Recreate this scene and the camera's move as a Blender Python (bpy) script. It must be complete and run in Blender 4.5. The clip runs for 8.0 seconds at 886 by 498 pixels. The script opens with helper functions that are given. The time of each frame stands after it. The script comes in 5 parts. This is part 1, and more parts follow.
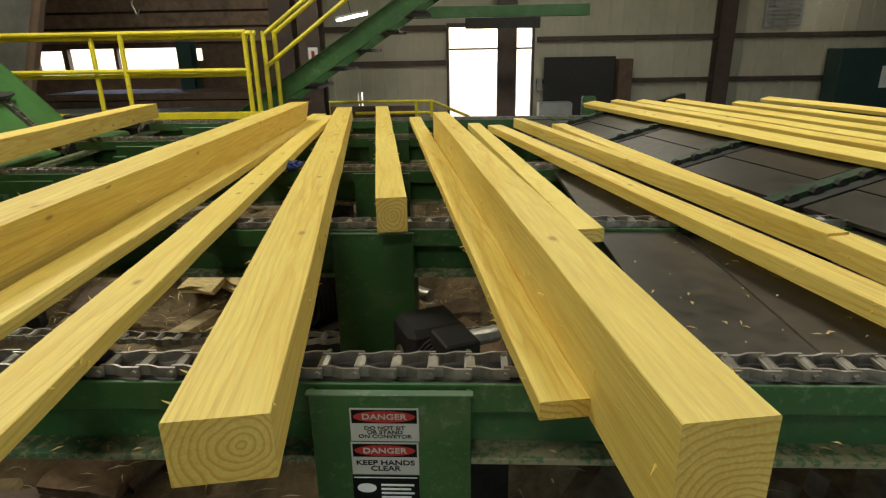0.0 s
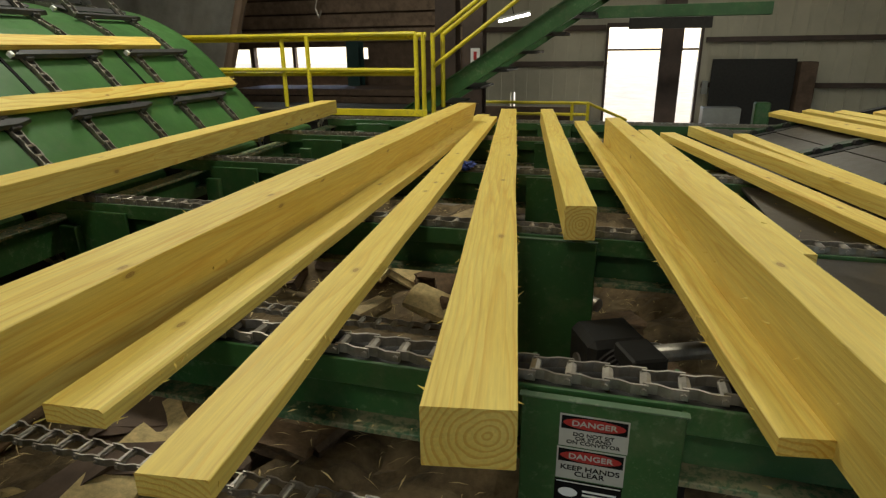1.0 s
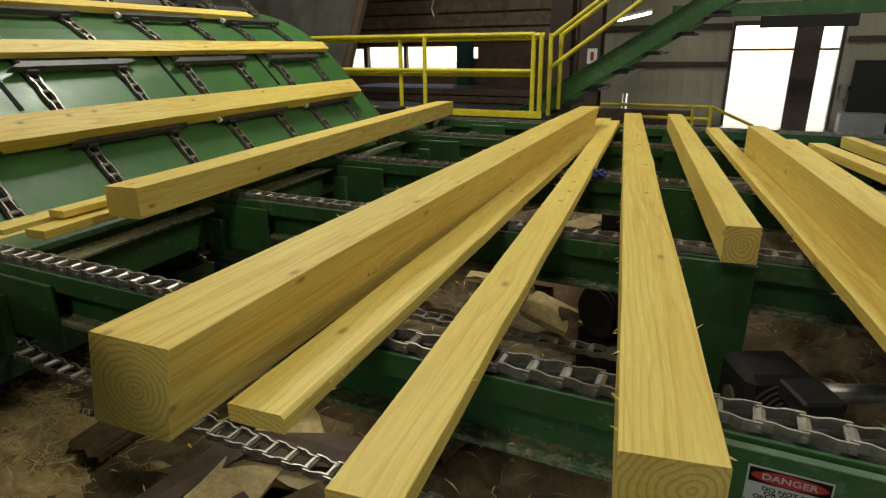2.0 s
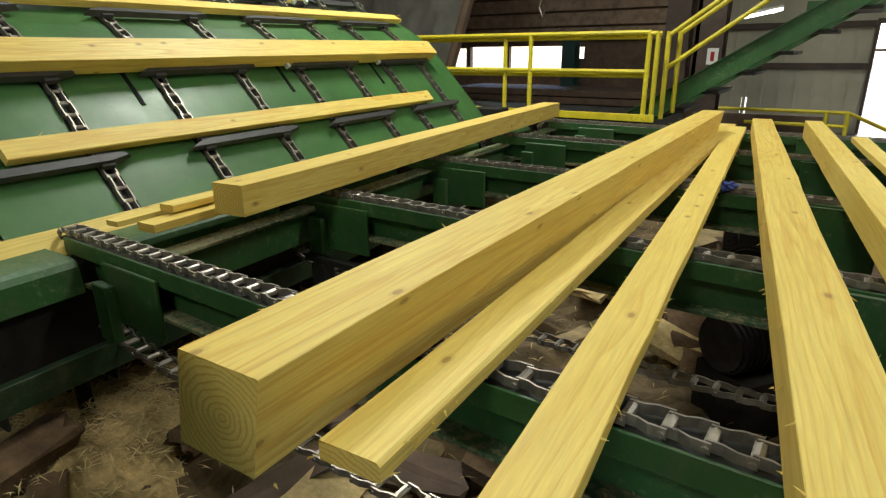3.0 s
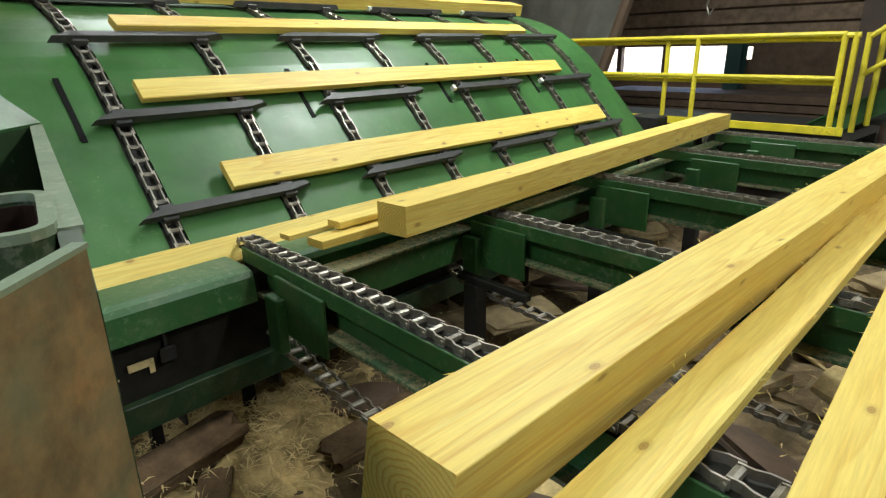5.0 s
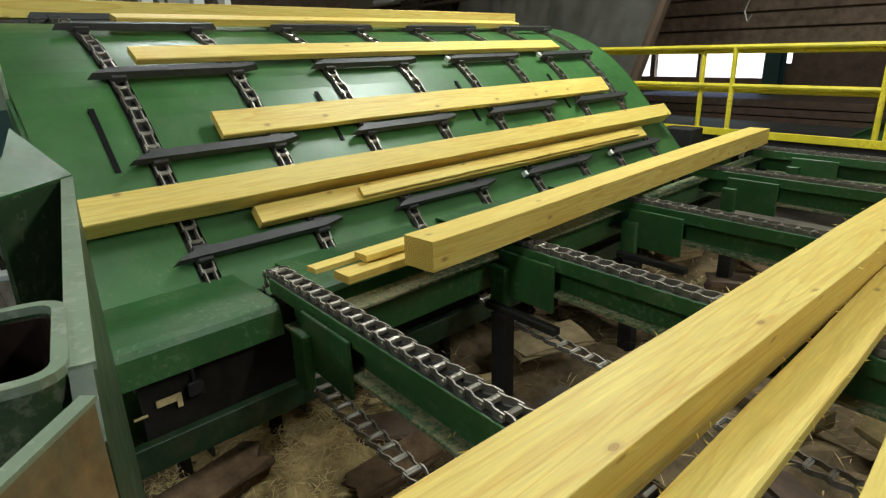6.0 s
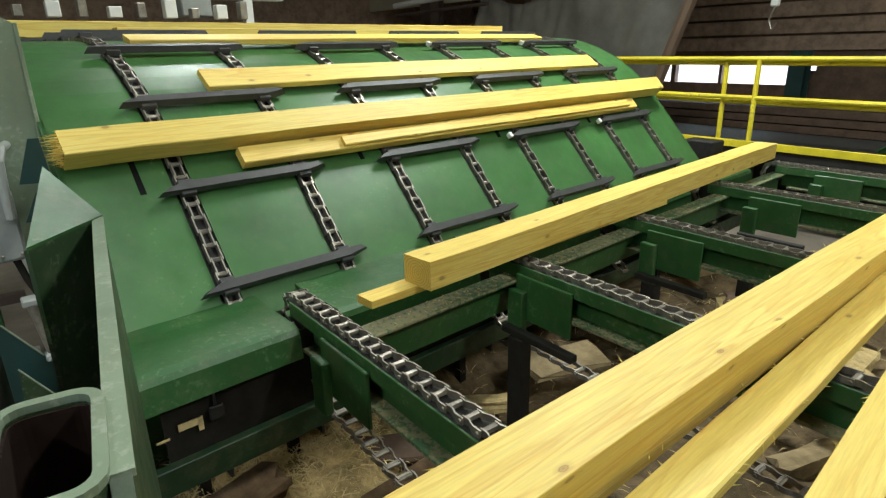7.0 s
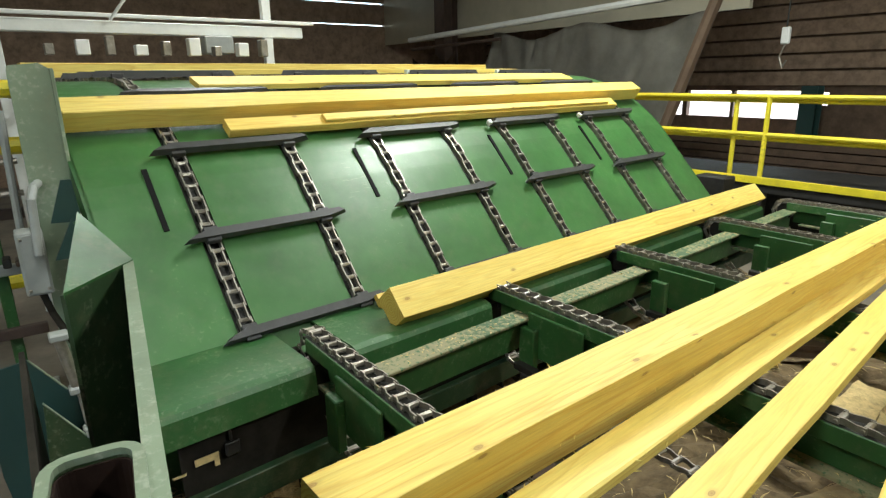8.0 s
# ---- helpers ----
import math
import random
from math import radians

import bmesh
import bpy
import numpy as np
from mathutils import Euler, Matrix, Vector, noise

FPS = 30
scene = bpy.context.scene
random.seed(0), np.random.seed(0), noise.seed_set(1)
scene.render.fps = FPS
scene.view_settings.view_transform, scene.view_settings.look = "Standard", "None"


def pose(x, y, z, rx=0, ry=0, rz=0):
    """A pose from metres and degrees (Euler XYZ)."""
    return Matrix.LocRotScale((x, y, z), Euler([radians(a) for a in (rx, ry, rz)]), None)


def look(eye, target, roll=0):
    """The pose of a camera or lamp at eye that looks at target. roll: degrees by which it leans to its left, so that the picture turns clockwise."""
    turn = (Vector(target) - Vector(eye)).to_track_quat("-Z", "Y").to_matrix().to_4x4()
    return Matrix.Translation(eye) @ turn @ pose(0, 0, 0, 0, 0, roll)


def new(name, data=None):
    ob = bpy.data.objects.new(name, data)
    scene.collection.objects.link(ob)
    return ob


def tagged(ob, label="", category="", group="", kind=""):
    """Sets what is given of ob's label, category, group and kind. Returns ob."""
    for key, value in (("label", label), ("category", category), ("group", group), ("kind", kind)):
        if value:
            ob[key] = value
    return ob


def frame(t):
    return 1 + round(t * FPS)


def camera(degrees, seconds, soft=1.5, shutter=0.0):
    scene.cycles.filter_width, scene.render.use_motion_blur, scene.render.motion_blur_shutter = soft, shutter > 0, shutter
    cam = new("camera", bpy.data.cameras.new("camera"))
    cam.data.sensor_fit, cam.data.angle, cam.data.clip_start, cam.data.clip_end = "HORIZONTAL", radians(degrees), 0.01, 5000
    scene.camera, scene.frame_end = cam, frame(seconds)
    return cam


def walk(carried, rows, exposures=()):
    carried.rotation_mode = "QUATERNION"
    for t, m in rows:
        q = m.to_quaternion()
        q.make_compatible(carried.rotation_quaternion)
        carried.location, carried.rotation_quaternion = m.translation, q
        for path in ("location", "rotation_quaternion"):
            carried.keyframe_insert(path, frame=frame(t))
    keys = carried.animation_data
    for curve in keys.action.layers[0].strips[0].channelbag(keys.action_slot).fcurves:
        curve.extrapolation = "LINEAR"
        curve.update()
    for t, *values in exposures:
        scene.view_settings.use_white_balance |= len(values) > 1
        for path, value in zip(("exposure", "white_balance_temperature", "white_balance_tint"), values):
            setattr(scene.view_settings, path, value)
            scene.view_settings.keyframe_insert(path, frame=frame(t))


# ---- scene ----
cam = camera(74.0, 8.0, 1.3)
PATH = [
    (0, (0.336, 0.237, 1.829), (0.251, 2.127, 1.179), -1.0),
    (0.5, (0.259, 0.218, 1.841), (-0.061, 2.083, 1.193), -0.9),
    (1, (0.181, 0.181, 1.861), (-0.344, 1.999, 1.213), -0.7),
    (1.5, (0.1, 0.157, 1.885), (-0.587, 1.92, 1.236), -0.7),
    (3, (-0.09, 0.289, 1.873), (-1.172, 1.843, 1.228), -0.6),
    (3.5, (-0.137, 0.318, 1.866), (-1.368, 1.758, 1.225), -0.7),
    (4, (-0.186, 0.303, 1.879), (-1.492, 1.675, 1.237), -0.7),
    (4.5, (-0.224, 0.295, 1.904), (-1.585, 1.612, 1.26), -0.8),
    (6, (-0.299, 0.36, 2.046), (-1.772, 1.552, 1.405), -1.6),
    (6.5, (-0.315, 0.362, 2.099), (-1.804, 1.533, 1.458), -1.4),
    (7, (-0.322, 0.366, 2.149), (-1.826, 1.516, 1.504), -1.2),
    (7.5, (-0.31, 0.356, 2.186), (-1.834, 1.494, 1.567), -1.2),
    (8, (-0.302, 0.34, 2.208), (-1.85, 1.478, 1.652), -0.9),
]
walk(cam, [(t, look(eye, target, roll)) for t, eye, target, roll in PATH],
     [(0.0, 2.0, 6550, 10), (0.5, 1.84, 6550, 10), (1.0, 1.6, 6600, 10), (1.5, 1.52, 6500, 10), (3.0, 2.05, 6150, 10), (3.5, 2.2, 5950, 9), (4.5, 2.5, 5800, 8), (6.0, 2.13, 5800, 8), (6.5, 2.27, 5800, 8), (7.5, 2.56, 5850, 8), (8.0, 2.66, 5900, 8)])

# ---- light ----
SKY = bpy.data.worlds.new("sky")
scene.world = SKY
SKY.use_nodes = True
_n = SKY.node_tree.nodes
_sky = _n.new("ShaderNodeTexSky")
_sky.sky_type, _sky.sun_disc = "NISHITA", False
_sky.sun_elevation, _sky.sun_rotation = radians(50), radians(20)
SKY.node_tree.links.new(_sky.outputs[0], _n["Background"].inputs[0])
_n["Background"].inputs[1].default_value = 0.15


def lamp(x, y, z, sx, sy, power, color=(1.0, 0.985, 0.84), turn=(0, 0, 0)):
    data = bpy.data.lights.new("lamp", "AREA")
    data.shape, data.size, data.size_y, data.energy, data.color = "RECTANGLE", sx, sy, power, color
    ob = new("lamp", data)
    ob.matrix_world = pose(x, y, z, *turn)
    return ob


sun = new("sun", bpy.data.lights.new("sun", "SUN"))
sun.data.energy, sun.data.angle, sun.data.color = 4.0, radians(0.5), (1.0, 0.95, 0.88)
sun.matrix_world = look((3, 30, 30), (0, 8, 0))

LAMPS = [(-2.95, 4.3, 5.2), (-0.9, 0.6, 5.2), (2.4, 3.2, 5.2), (1.6, 8.6, 5.2), (-6.2, 2.4, 5.2), (-0.4, -2.6, 5.2)]
for i, (lx, ly, lz) in enumerate(LAMPS):
    lamp(lx, ly, lz - 0.06, 1.2, 0.28, (44, 9, 29, 22, 16, 20)[i])


# ---- materials ----
class Mat:
    def __init__(self, name, rough=0.5, metal=0.0):
        self.m = bpy.data.materials.new(name)
        self.m.use_nodes = True
        self.t = self.m.node_tree
        self.b = self.t.nodes["Principled BSDF"]
        self.b.inputs["Roughness"].default_value, self.b.inputs["Metallic"].default_value = rough, metal

    def node(self, kind, **values):
        n = self.t.nodes.new(kind)
        for key, value in values.items():
            n.inputs[key.replace("_", " ")].default_value = value
        return n

    def link(self, a, b):
        self.t.links.new(a, b)

    def coords(self, scale=(1, 1, 1), which="Object"):
        c = self.t.nodes.new("ShaderNodeTexCoord")
        m = self.t.nodes.new("ShaderNodeMapping")
        m.inputs["Scale"].default_value = scale
        self.link(c.outputs[which], m.inputs["Vector"])
        r = self.t.nodes.new("ShaderNodeObjectInfo")
        add = self.t.nodes.new("ShaderNodeVectorMath")
        add.operation = "MULTIPLY_ADD"
        add.inputs[1].default_value = (37.0, 23.0, 51.0)
        self.link(r.outputs["Random"], add.inputs[0])
        self.link(m.outputs[0], add.inputs[2])
        return add.outputs[0]

    def noise(self, vector, scale, detail=4, rough=0.6, distort=0.0):
        n = self.node("ShaderNodeTexNoise", Scale=scale, Detail=detail, Roughness=rough, Distortion=distort)
        if vector is not None:
            self.link(vector, n.inputs["Vector"])
        return n.outputs["Fac"]

    def ramp(self, fac, *stops):
        n = self.t.nodes.new("ShaderNodeValToRGB")
        e = n.color_ramp.elements
        e[0].position, e[1].position = stops[0][0], stops[-1][0]
        for p, c in stops[1:-1]:
            e.new(p)
        for item, (p, c) in zip(sorted(e, key=lambda q: q.position), stops):
            item.color = (*c, 1)
        self.link(fac, n.inputs[0])
        return n.outputs[0]

    def mix(self, fac, a, b, blend="MIX"):
        n = self.t.nodes.new("ShaderNodeMix")
        n.data_type, n.blend_type = "RGBA", blend
        for value, slot in ((fac, 0), (a, 6), (b, 7)):
            if isinstance(value, (int, float)):
                n.inputs[slot].default_value = value
            elif isinstance(value, tuple):
                n.inputs[slot].default_value = (*value, 1)
            else:
                self.link(value, n.inputs[slot])
        return n.outputs[2]

    def color(self, out):
        self.link(out, self.b.inputs["Base Color"])
        return self

    def math(self, op, a, b=0.0):
        n = self.t.nodes.new("ShaderNodeMath")
        n.operation = op
        for value, slot in ((a, 0), (b, 1)):
            if isinstance(value, (int, float)):
                n.inputs[slot].default_value = value
            else:
                self.link(value, n.inputs[slot])
        return n.outputs[0]

    def rough(self, out):
        self.link(out, self.b.inputs["Roughness"])
        return self

    def bump(self, height, strength=0.3, distance=0.01):
        n = self.node("ShaderNodeBump", Strength=strength, Distance=distance)
        self.link(height, n.inputs["Height"])
        self.link(n.outputs[0], self.b.inputs["Normal"])
        return self


def painted(name, base, worn, rough=0.4, wear=0.62, dust=(0.2, 0.17, 0.1)):
    """Painted steel: blotchy paint, scuffs and a film of sawdust."""
    m = Mat(name, rough)
    v = m.coords()
    big = m.noise(v, 3.0, 5)
    fine = m.noise(v, 45.0, 6, 0.7)
    tone = m.ramp(big, (0.3, tuple(c * 0.72 for c in base)), (0.7, tuple(c * 1.2 for c in base)))
    scuff = m.ramp(m.math("MULTIPLY", fine, m.math("ADD", big, 0.45)), (wear - 0.06, (0, 0, 0)), (wear + 0.05, (1, 1, 1)))
    c = m.mix(scuff, tone, worn)
    lines = m.noise(m.coords((160.0, 9.0, 160.0)), 1.0, 3, 0.6)
    scratch = m.ramp(m.math("MULTIPLY", lines, m.math("ADD", m.noise(v, 1.7, 3), 0.5)), (0.76, (0, 0, 0)), (0.8, (0.6, 0.6, 0.6)))
    c = m.mix(scratch, c, worn)
    film = m.ramp(m.noise(v, 9.0, 8, 0.75), (0.5, (0, 0, 0)), (0.85, (0.45, 0.45, 0.45)))
    m.color(m.mix(film, c, dust))
    m.rough(m.math("ADD", m.math("MULTIPLY", m.noise(v, 14.0, 5), 0.35), rough - 0.15))
    m.bump(fine, 0.12, 0.004)
    return m.m


def pine(name, pith=(0.0, 0.05), tint=1.0, face=1.0):
    """Fresh sawn pine: growth rings round a pith that runs along the piece, knots and saw marks."""
    m = Mat(name, 0.55)
    c = m.t.nodes.new("ShaderNodeTexCoord")
    info = m.t.nodes.new("ShaderNodeObjectInfo")
    sep = m.t.nodes.new("ShaderNodeSeparateXYZ")
    m.link(c.outputs["Object"], sep.inputs[0])
    rnd = info.outputs["Random"]
    wob = m.t.nodes.new("ShaderNodeMapping")
    wob.inputs["Scale"].default_value = (5.0, 0.9, 5.0)
    off = m.t.nodes.new("ShaderNodeVectorMath")
    off.operation = "MULTIPLY_ADD"
    off.inputs[1].default_value = (19.0, 31.0, 11.0)
    m.link(rnd, off.inputs[0])
    m.link(c.outputs["Object"], off.inputs[2])
    m.link(off.outputs[0], wob.inputs["Vector"])
    n1 = m.math("SUBTRACT", m.noise(wob.outputs[0], 1.0, 3, 0.5), 0.5)
    wob2 = m.t.nodes.new("ShaderNodeMapping")
    wob2.inputs["Scale"].default_value = (7.0, 0.7, 7.0)
    wob2.inputs["Location"].default_value = (3.0, 8.0, 5.0)
    m.link(off.outputs[0], wob2.inputs["Vector"])
    n2 = m.math("SUBTRACT", m.noise(wob2.outputs[0], 1.0, 3, 0.5), 0.5)
    px = m.math("ADD", m.math("SUBTRACT", sep.outputs[0], pith[0]), m.math("MULTIPLY", n1, 0.075))
    pz = m.math("ADD", m.math("SUBTRACT", sep.outputs[2], pith[1]), m.math("MULTIPLY", n2, 0.075))
    r = m.math("SQRT", m.math("ADD", m.math("MULTIPLY", px, px), m.math("MULTIPLY", pz, pz)))
    saw = m.math("FRACT", m.math("ADD", m.math("MULTIPLY", r, 92.0), m.math("MULTIPLY", m.noise(wob.outputs[0], 5.0, 2), 0.35)))
    late = m.ramp(saw, (0.0, (0, 0, 0)), (0.55, (0.1, 0.1, 0.1)), (0.9, (1, 1, 1)), (1.0, (0, 0, 0)))
    early_c = (0.79 * tint, 0.635 * tint, 0.17 * tint)
    late_c = (0.63 * tint, 0.36 * tint, 0.045 * tint)
    patch = m.noise(wob2.outputs[0], 0.6, 2)
    nrm = m.t.nodes.new("ShaderNodeSeparateXYZ")
    m.link(c.outputs["Normal"], nrm.inputs[0])
    end = m.math("GREATER_THAN", m.math("ABSOLUTE", nrm.outputs[1]), 0.8)
    gain = m.math("ADD", m.math("MULTIPLY", m.math("SUBTRACT", patch, 0.25), 1.5), m.math("MULTIPLY", end, 1.5))
    col = m.mix(m.math("MINIMUM", m.math("MAXIMUM", m.math("MULTIPLY", late, gain), 0.0), 1.0), early_c, late_c)
    col = m.mix(m.math("MULTIPLY", end, 0.35), col, (0.66 * tint, 0.49 * tint, 0.13 * tint))
    blot = m.t.nodes.new("ShaderNodeMapping")
    blot.inputs["Scale"].default_value = (9.0, 1.6, 9.0)
    m.link(off.outputs[0], blot.inputs["Vector"])
    tone = m.ramp(m.noise(blot.outputs[0], 1.0, 5, 0.6), (0.3, (0.93, 0.86, 0.66)), (0.72, (1.06, 1.06, 1.08)))
    col = m.mix(1.0, col, tone, "MULTIPLY")
    sepo = m.t.nodes.new("ShaderNodeSeparateXYZ")
    m.link(off.outputs[0], sepo.inputs[0])
    flat = m.t.nodes.new("ShaderNodeCombineXYZ")
    m.link(m.math("MULTIPLY", m.math("ADD", sepo.outputs[0], sepo.outputs[2]), 9.0), flat.inputs[0])
    m.link(m.math("MULTIPLY", sepo.outputs[1], 4.6), flat.inputs[1])
    vor = m.node("ShaderNodeTexVoronoi", Scale=1.0)
    vor.voronoi_dimensions = "2D"
    m.link(flat.outputs[0], vor.inputs["Vector"])
    fig = m.t.nodes.new("ShaderNodeMapping")
    fig.inputs["Scale"].default_value = (9.0, 0.42, 9.0)
    m.link(off.outputs[0], fig.inputs["Vector"])
    swirl = m.t.nodes.new("ShaderNodeMapping")
    swirl.inputs["Scale"].default_value = (3.0, 0.3, 3.0)
    m.link(off.outputs[0], swirl.inputs["Vector"])
    bands = m.math("FRACT", m.math("MULTIPLY", m.noise(fig.outputs[0], 1.0, 3, 0.45, 0.3), 17.0))
    line = m.ramp(bands, (0.0, (0, 0, 0)), (0.5, (0.08, 0.08, 0.08)), (0.86, (1, 1, 1)), (1.0, (0, 0, 0)))
    where = m.ramp(m.noise(swirl.outputs[0], 1.0, 2), (0.42, (0, 0, 0)), (0.62, (1, 1, 1)))
    lines = m.math("MULTIPLY", m.math("MULTIPLY", line, where), m.math("MULTIPLY", m.math("SUBTRACT", 1.0, end), 0.62))
    col = m.mix(lines, col, (0.62 * tint, 0.33 * tint, 0.04 * tint))
    sepc = m.t.nodes.new("ShaderNodeSeparateColor")
    m.link(vor.outputs["Color"], sepc.inputs[0])
    pick = m.math("MULTIPLY", m.math("GREATER_THAN", sepc.outputs[0], 0.77), m.math("SUBTRACT", 1.0, end))
    knot = m.ramp(vor.outputs["Distance"], (0.0, (1, 1, 1)), (0.035, (0.7, 0.7, 0.7)), (0.045, (1, 1, 1)), (0.065, (0.3, 0.3, 0.3)), (0.13, (0, 0, 0)))
    col = m.mix(m.math("MULTIPLY", m.math("MULTIPLY", knot, pick), 0.8), col, (0.27, 0.11, 0.02))
    fib = m.t.nodes.new("ShaderNodeMapping")
    fib.inputs["Scale"].default_value = (220.0, 9.0, 220.0)
    m.link(off.outputs[0], fib.inputs["Vector"])
    fibre = m.noise(fib.outputs[0], 1.0, 4, 0.6)
    col = m.mix(0.35, col, m.ramp(fibre, (0.3, (0.6, 0.55, 0.5)), (0.7, (1.15, 1.15, 1.15))), "MULTIPLY")
    m.color(col)
    m.rough(m.math("ADD", m.math("MULTIPLY", fibre, 0.3), 0.4))
    m.bump(m.math("ADD", fibre, m.math("MULTIPLY", late, 0.35)), 0.22, 0.003)
    return m.m


def steel(name, base, rough, metal=0.9, rust=0.0):
    m = Mat(name, rough, metal)
    v = m.coords()
    n = m.noise(v, 22.0, 6, 0.7)
    c = m.ramp(n, (0.3, tuple(q * 0.5 for q in base)), (0.7, base))
    if rust:
        mask = m.ramp(m.noise(v, 6.0, 7, 0.7), (0.5 - rust * 0.2, (0, 0, 0)), (0.62, (1, 1, 1)))
        c = m.mix(mask, c, m.ramp(n, (0.3, (0.12, 0.06, 0.022)), (0.7, (0.34, 0.2, 0.075))))
        m.link(m.math("MULTIPLY", m.math("SUBTRACT", 1.0, mask), metal), m.b.inputs["Metallic"])
    m.color(c)
    m.rough(m.math("ADD", m.math("MULTIPLY", n, 0.4), rough - 0.15))
    m.bump(n, 0.2, 0.003)
    return m.m


def plain(name, base, rough=0.6, vary=0.3, scale=8.0, bump=0.15, metal=0.0, gloss=0.5):
    m = Mat(name, rough, metal)
    m.b.inputs["Specular IOR Level"].default_value = gloss
    v = m.coords()
    n = m.noise(v, scale, 7, 0.68)
    m.color(m.ramp(n, (0.25, tuple(c * (1 - vary) for c in base)), (0.75, tuple(min(1, c * (1 + vary)) for c in base))))
    m.bump(m.noise(v, scale * 6, 5), bump, 0.004)
    return m.m


def glowing(name, color, strength):
    m = Mat(name)
    m.b.inputs["Base Color"].default_value = (*color, 1)
    m.b.inputs["Emission Color"].default_value = (*color, 1)
    m.b.inputs["Emission Strength"].default_value = strength
    return m.m


GREEN = painted("green_paint", (0.03, 0.1, 0.026), (0.1, 0.165, 0.075), 0.42)
GREEN_SHEET = painted("green_sheet_paint", (0.05, 0.14, 0.036), (0.12, 0.21, 0.08), 0.37, 0.7, (0.13, 0.16, 0.08))
GREEN_DUSTY = painted("green_paint_under_sawdust", (0.045, 0.11, 0.045), (0.24, 0.22, 0.12), 0.6, 0.47, (0.3, 0.26, 0.14))
GREEN_WORN = painted("worn_pale_green_paint", (0.09, 0.155, 0.085), (0.17, 0.21, 0.15), 0.42, 0.6)
GREEN_SCRAPED = painted("scraped_green_paint", (0.026, 0.052, 0.02), (0.12, 0.135, 0.085), 0.4, 0.6)
DARKGREEN = painted("oily_dark_green_paint", (0.012, 0.034, 0.012), (0.04, 0.05, 0.03), 0.45)
DARKBROWN = plain("dark_brown_lining", (0.022, 0.012, 0.009), 0.8, 0.5, 9.0, gloss=0.15)
PALEGREEN = painted("pale_grey_green_paint", (0.2, 0.25, 0.17), (0.3, 0.33, 0.25), 0.45, 0.58)
YELLOW = painted("yellow_paint", (0.72, 0.6, 0.02), (0.45, 0.36, 0.05), 0.45)
WOOD = pine("fresh_pine")
WOOD_B = pine("boxed_heart_pine", (0.0, 0.08), 1.0)
WOOD_A = pine("centre_cut_pine", (0.025, 0.05), 1.0)
WOOD_F = pine("flat_sawn_pine", (-0.03, -0.09), 1.03)
CHAIN = steel("worn_chain_steel", (0.44, 0.4, 0.34), 0.36, 0.75)
DARKSTEEL = steel("dark_steel", (0.05, 0.047, 0.043), 0.55, 0.6)
PLATE = steel("grimy_steel_plate", (0.085, 0.072, 0.056), 0.36, 0.55)
RUST = steel("rusty_steel", (0.2, 0.19, 0.11), 0.6, 0.4, 0.6)
FLIGHT = plain("black_plastic", (0.043, 0.041, 0.041), 0.5, 0.4, 14.0)
STICKER = plain("faded_white_vinyl", (0.46, 0.46, 0.4), 0.45, 0.15)
WHITE = plain("white_paint", (0.75, 0.75, 0.72), 0.5, 0.1)
CLAD = plain("corrugated_cladding", (0.46, 0.425, 0.32), 0.55, 0.18, 1.2, 0.05)
BROWNSTEEL = plain("brown_steel", (0.07, 0.045, 0.033), 0.6, 0.4, 5.0)
DARKWOOD = plain("dark_weathered_boards", (0.11, 0.07, 0.045), 0.8, 0.5, 6.0)
TARP = plain("grey_tarpaulin", (0.27, 0.255, 0.22), 0.45, 0.3, 2.5)
CONCRETE = plain("dusty_concrete", (0.2, 0.17, 0.13), 0.9, 0.4, 2.0)
BARK = plain("bark_and_shavings", (0.15, 0.105, 0.053), 0.95, 0.75, 9.0, 0.8)
ROOF = plain("dark_roof_sheet", (0.06, 0.058, 0.055), 0.6, 0.3, 1.0)
SHAVING = plain("pale_shavings", (0.58, 0.44, 0.2), 0.9, 0.4, 30.0)
# near-black for greasy parts and for shade painted under and inside things
DARK = plain("dark_grease_and_shade", (0.02, 0.017, 0.013), 0.75, 0.5, 12.0, gloss=0.12)
RED = plain("sign_red", (0.36, 0.025, 0.02), 0.4, 0.05)
BLACK = plain("black_ink", (0.008, 0.008, 0.008), 0.7, 0.1, gloss=0.1)
SIDING = plain("brown_siding", (0.3, 0.21, 0.145), 0.8, 0.5, 6.0)
STRAW = plain("straw_coloured_sawdust", (0.42, 0.31, 0.135), 0.95, 0.9, 9.0, 0.9)
BARKWOOD = plain("bark_slab", (0.13, 0.08, 0.04), 0.95, 0.6, 14.0, 0.9)
PALEWOOD = plain("pale_offcut", (0.36, 0.27, 0.14), 0.8, 0.45, 12.0, 0.4)
BLUE = plain("blue_cloth", (0.03, 0.05, 0.2), 0.9, 0.4, 30.0)
GREYBOX = plain("grey_enamel", (0.3, 0.31, 0.29), 0.45, 0.2, 5.0)
DARKTARP = plain("brown_tarpaulin", (0.13, 0.085, 0.055), 0.6, 0.3, 2.5)
TEAL = plain("dark_green_enamel", (0.02, 0.05, 0.045), 0.4, 0.2, 4.0)
GREASE = plain("oily_black_enamel", (0.024, 0.02, 0.018), 0.7, 0.5, 20.0, gloss=0.2)
GLOW = glowing("lamp_tube", (1.0, 0.95, 0.85), 9.0)


# ---- building blocks ----
def mesh_of(name, bm, material, smooth=False):
    me = bpy.data.meshes.new(name)
    bmesh.ops.recalc_face_normals(bm, faces=bm.faces)
    bm.to_mesh(me)
    bm.free()
    me.materials.append(material)
    if smooth:
        for p in me.polygons:
            p.use_smooth = True
    return me


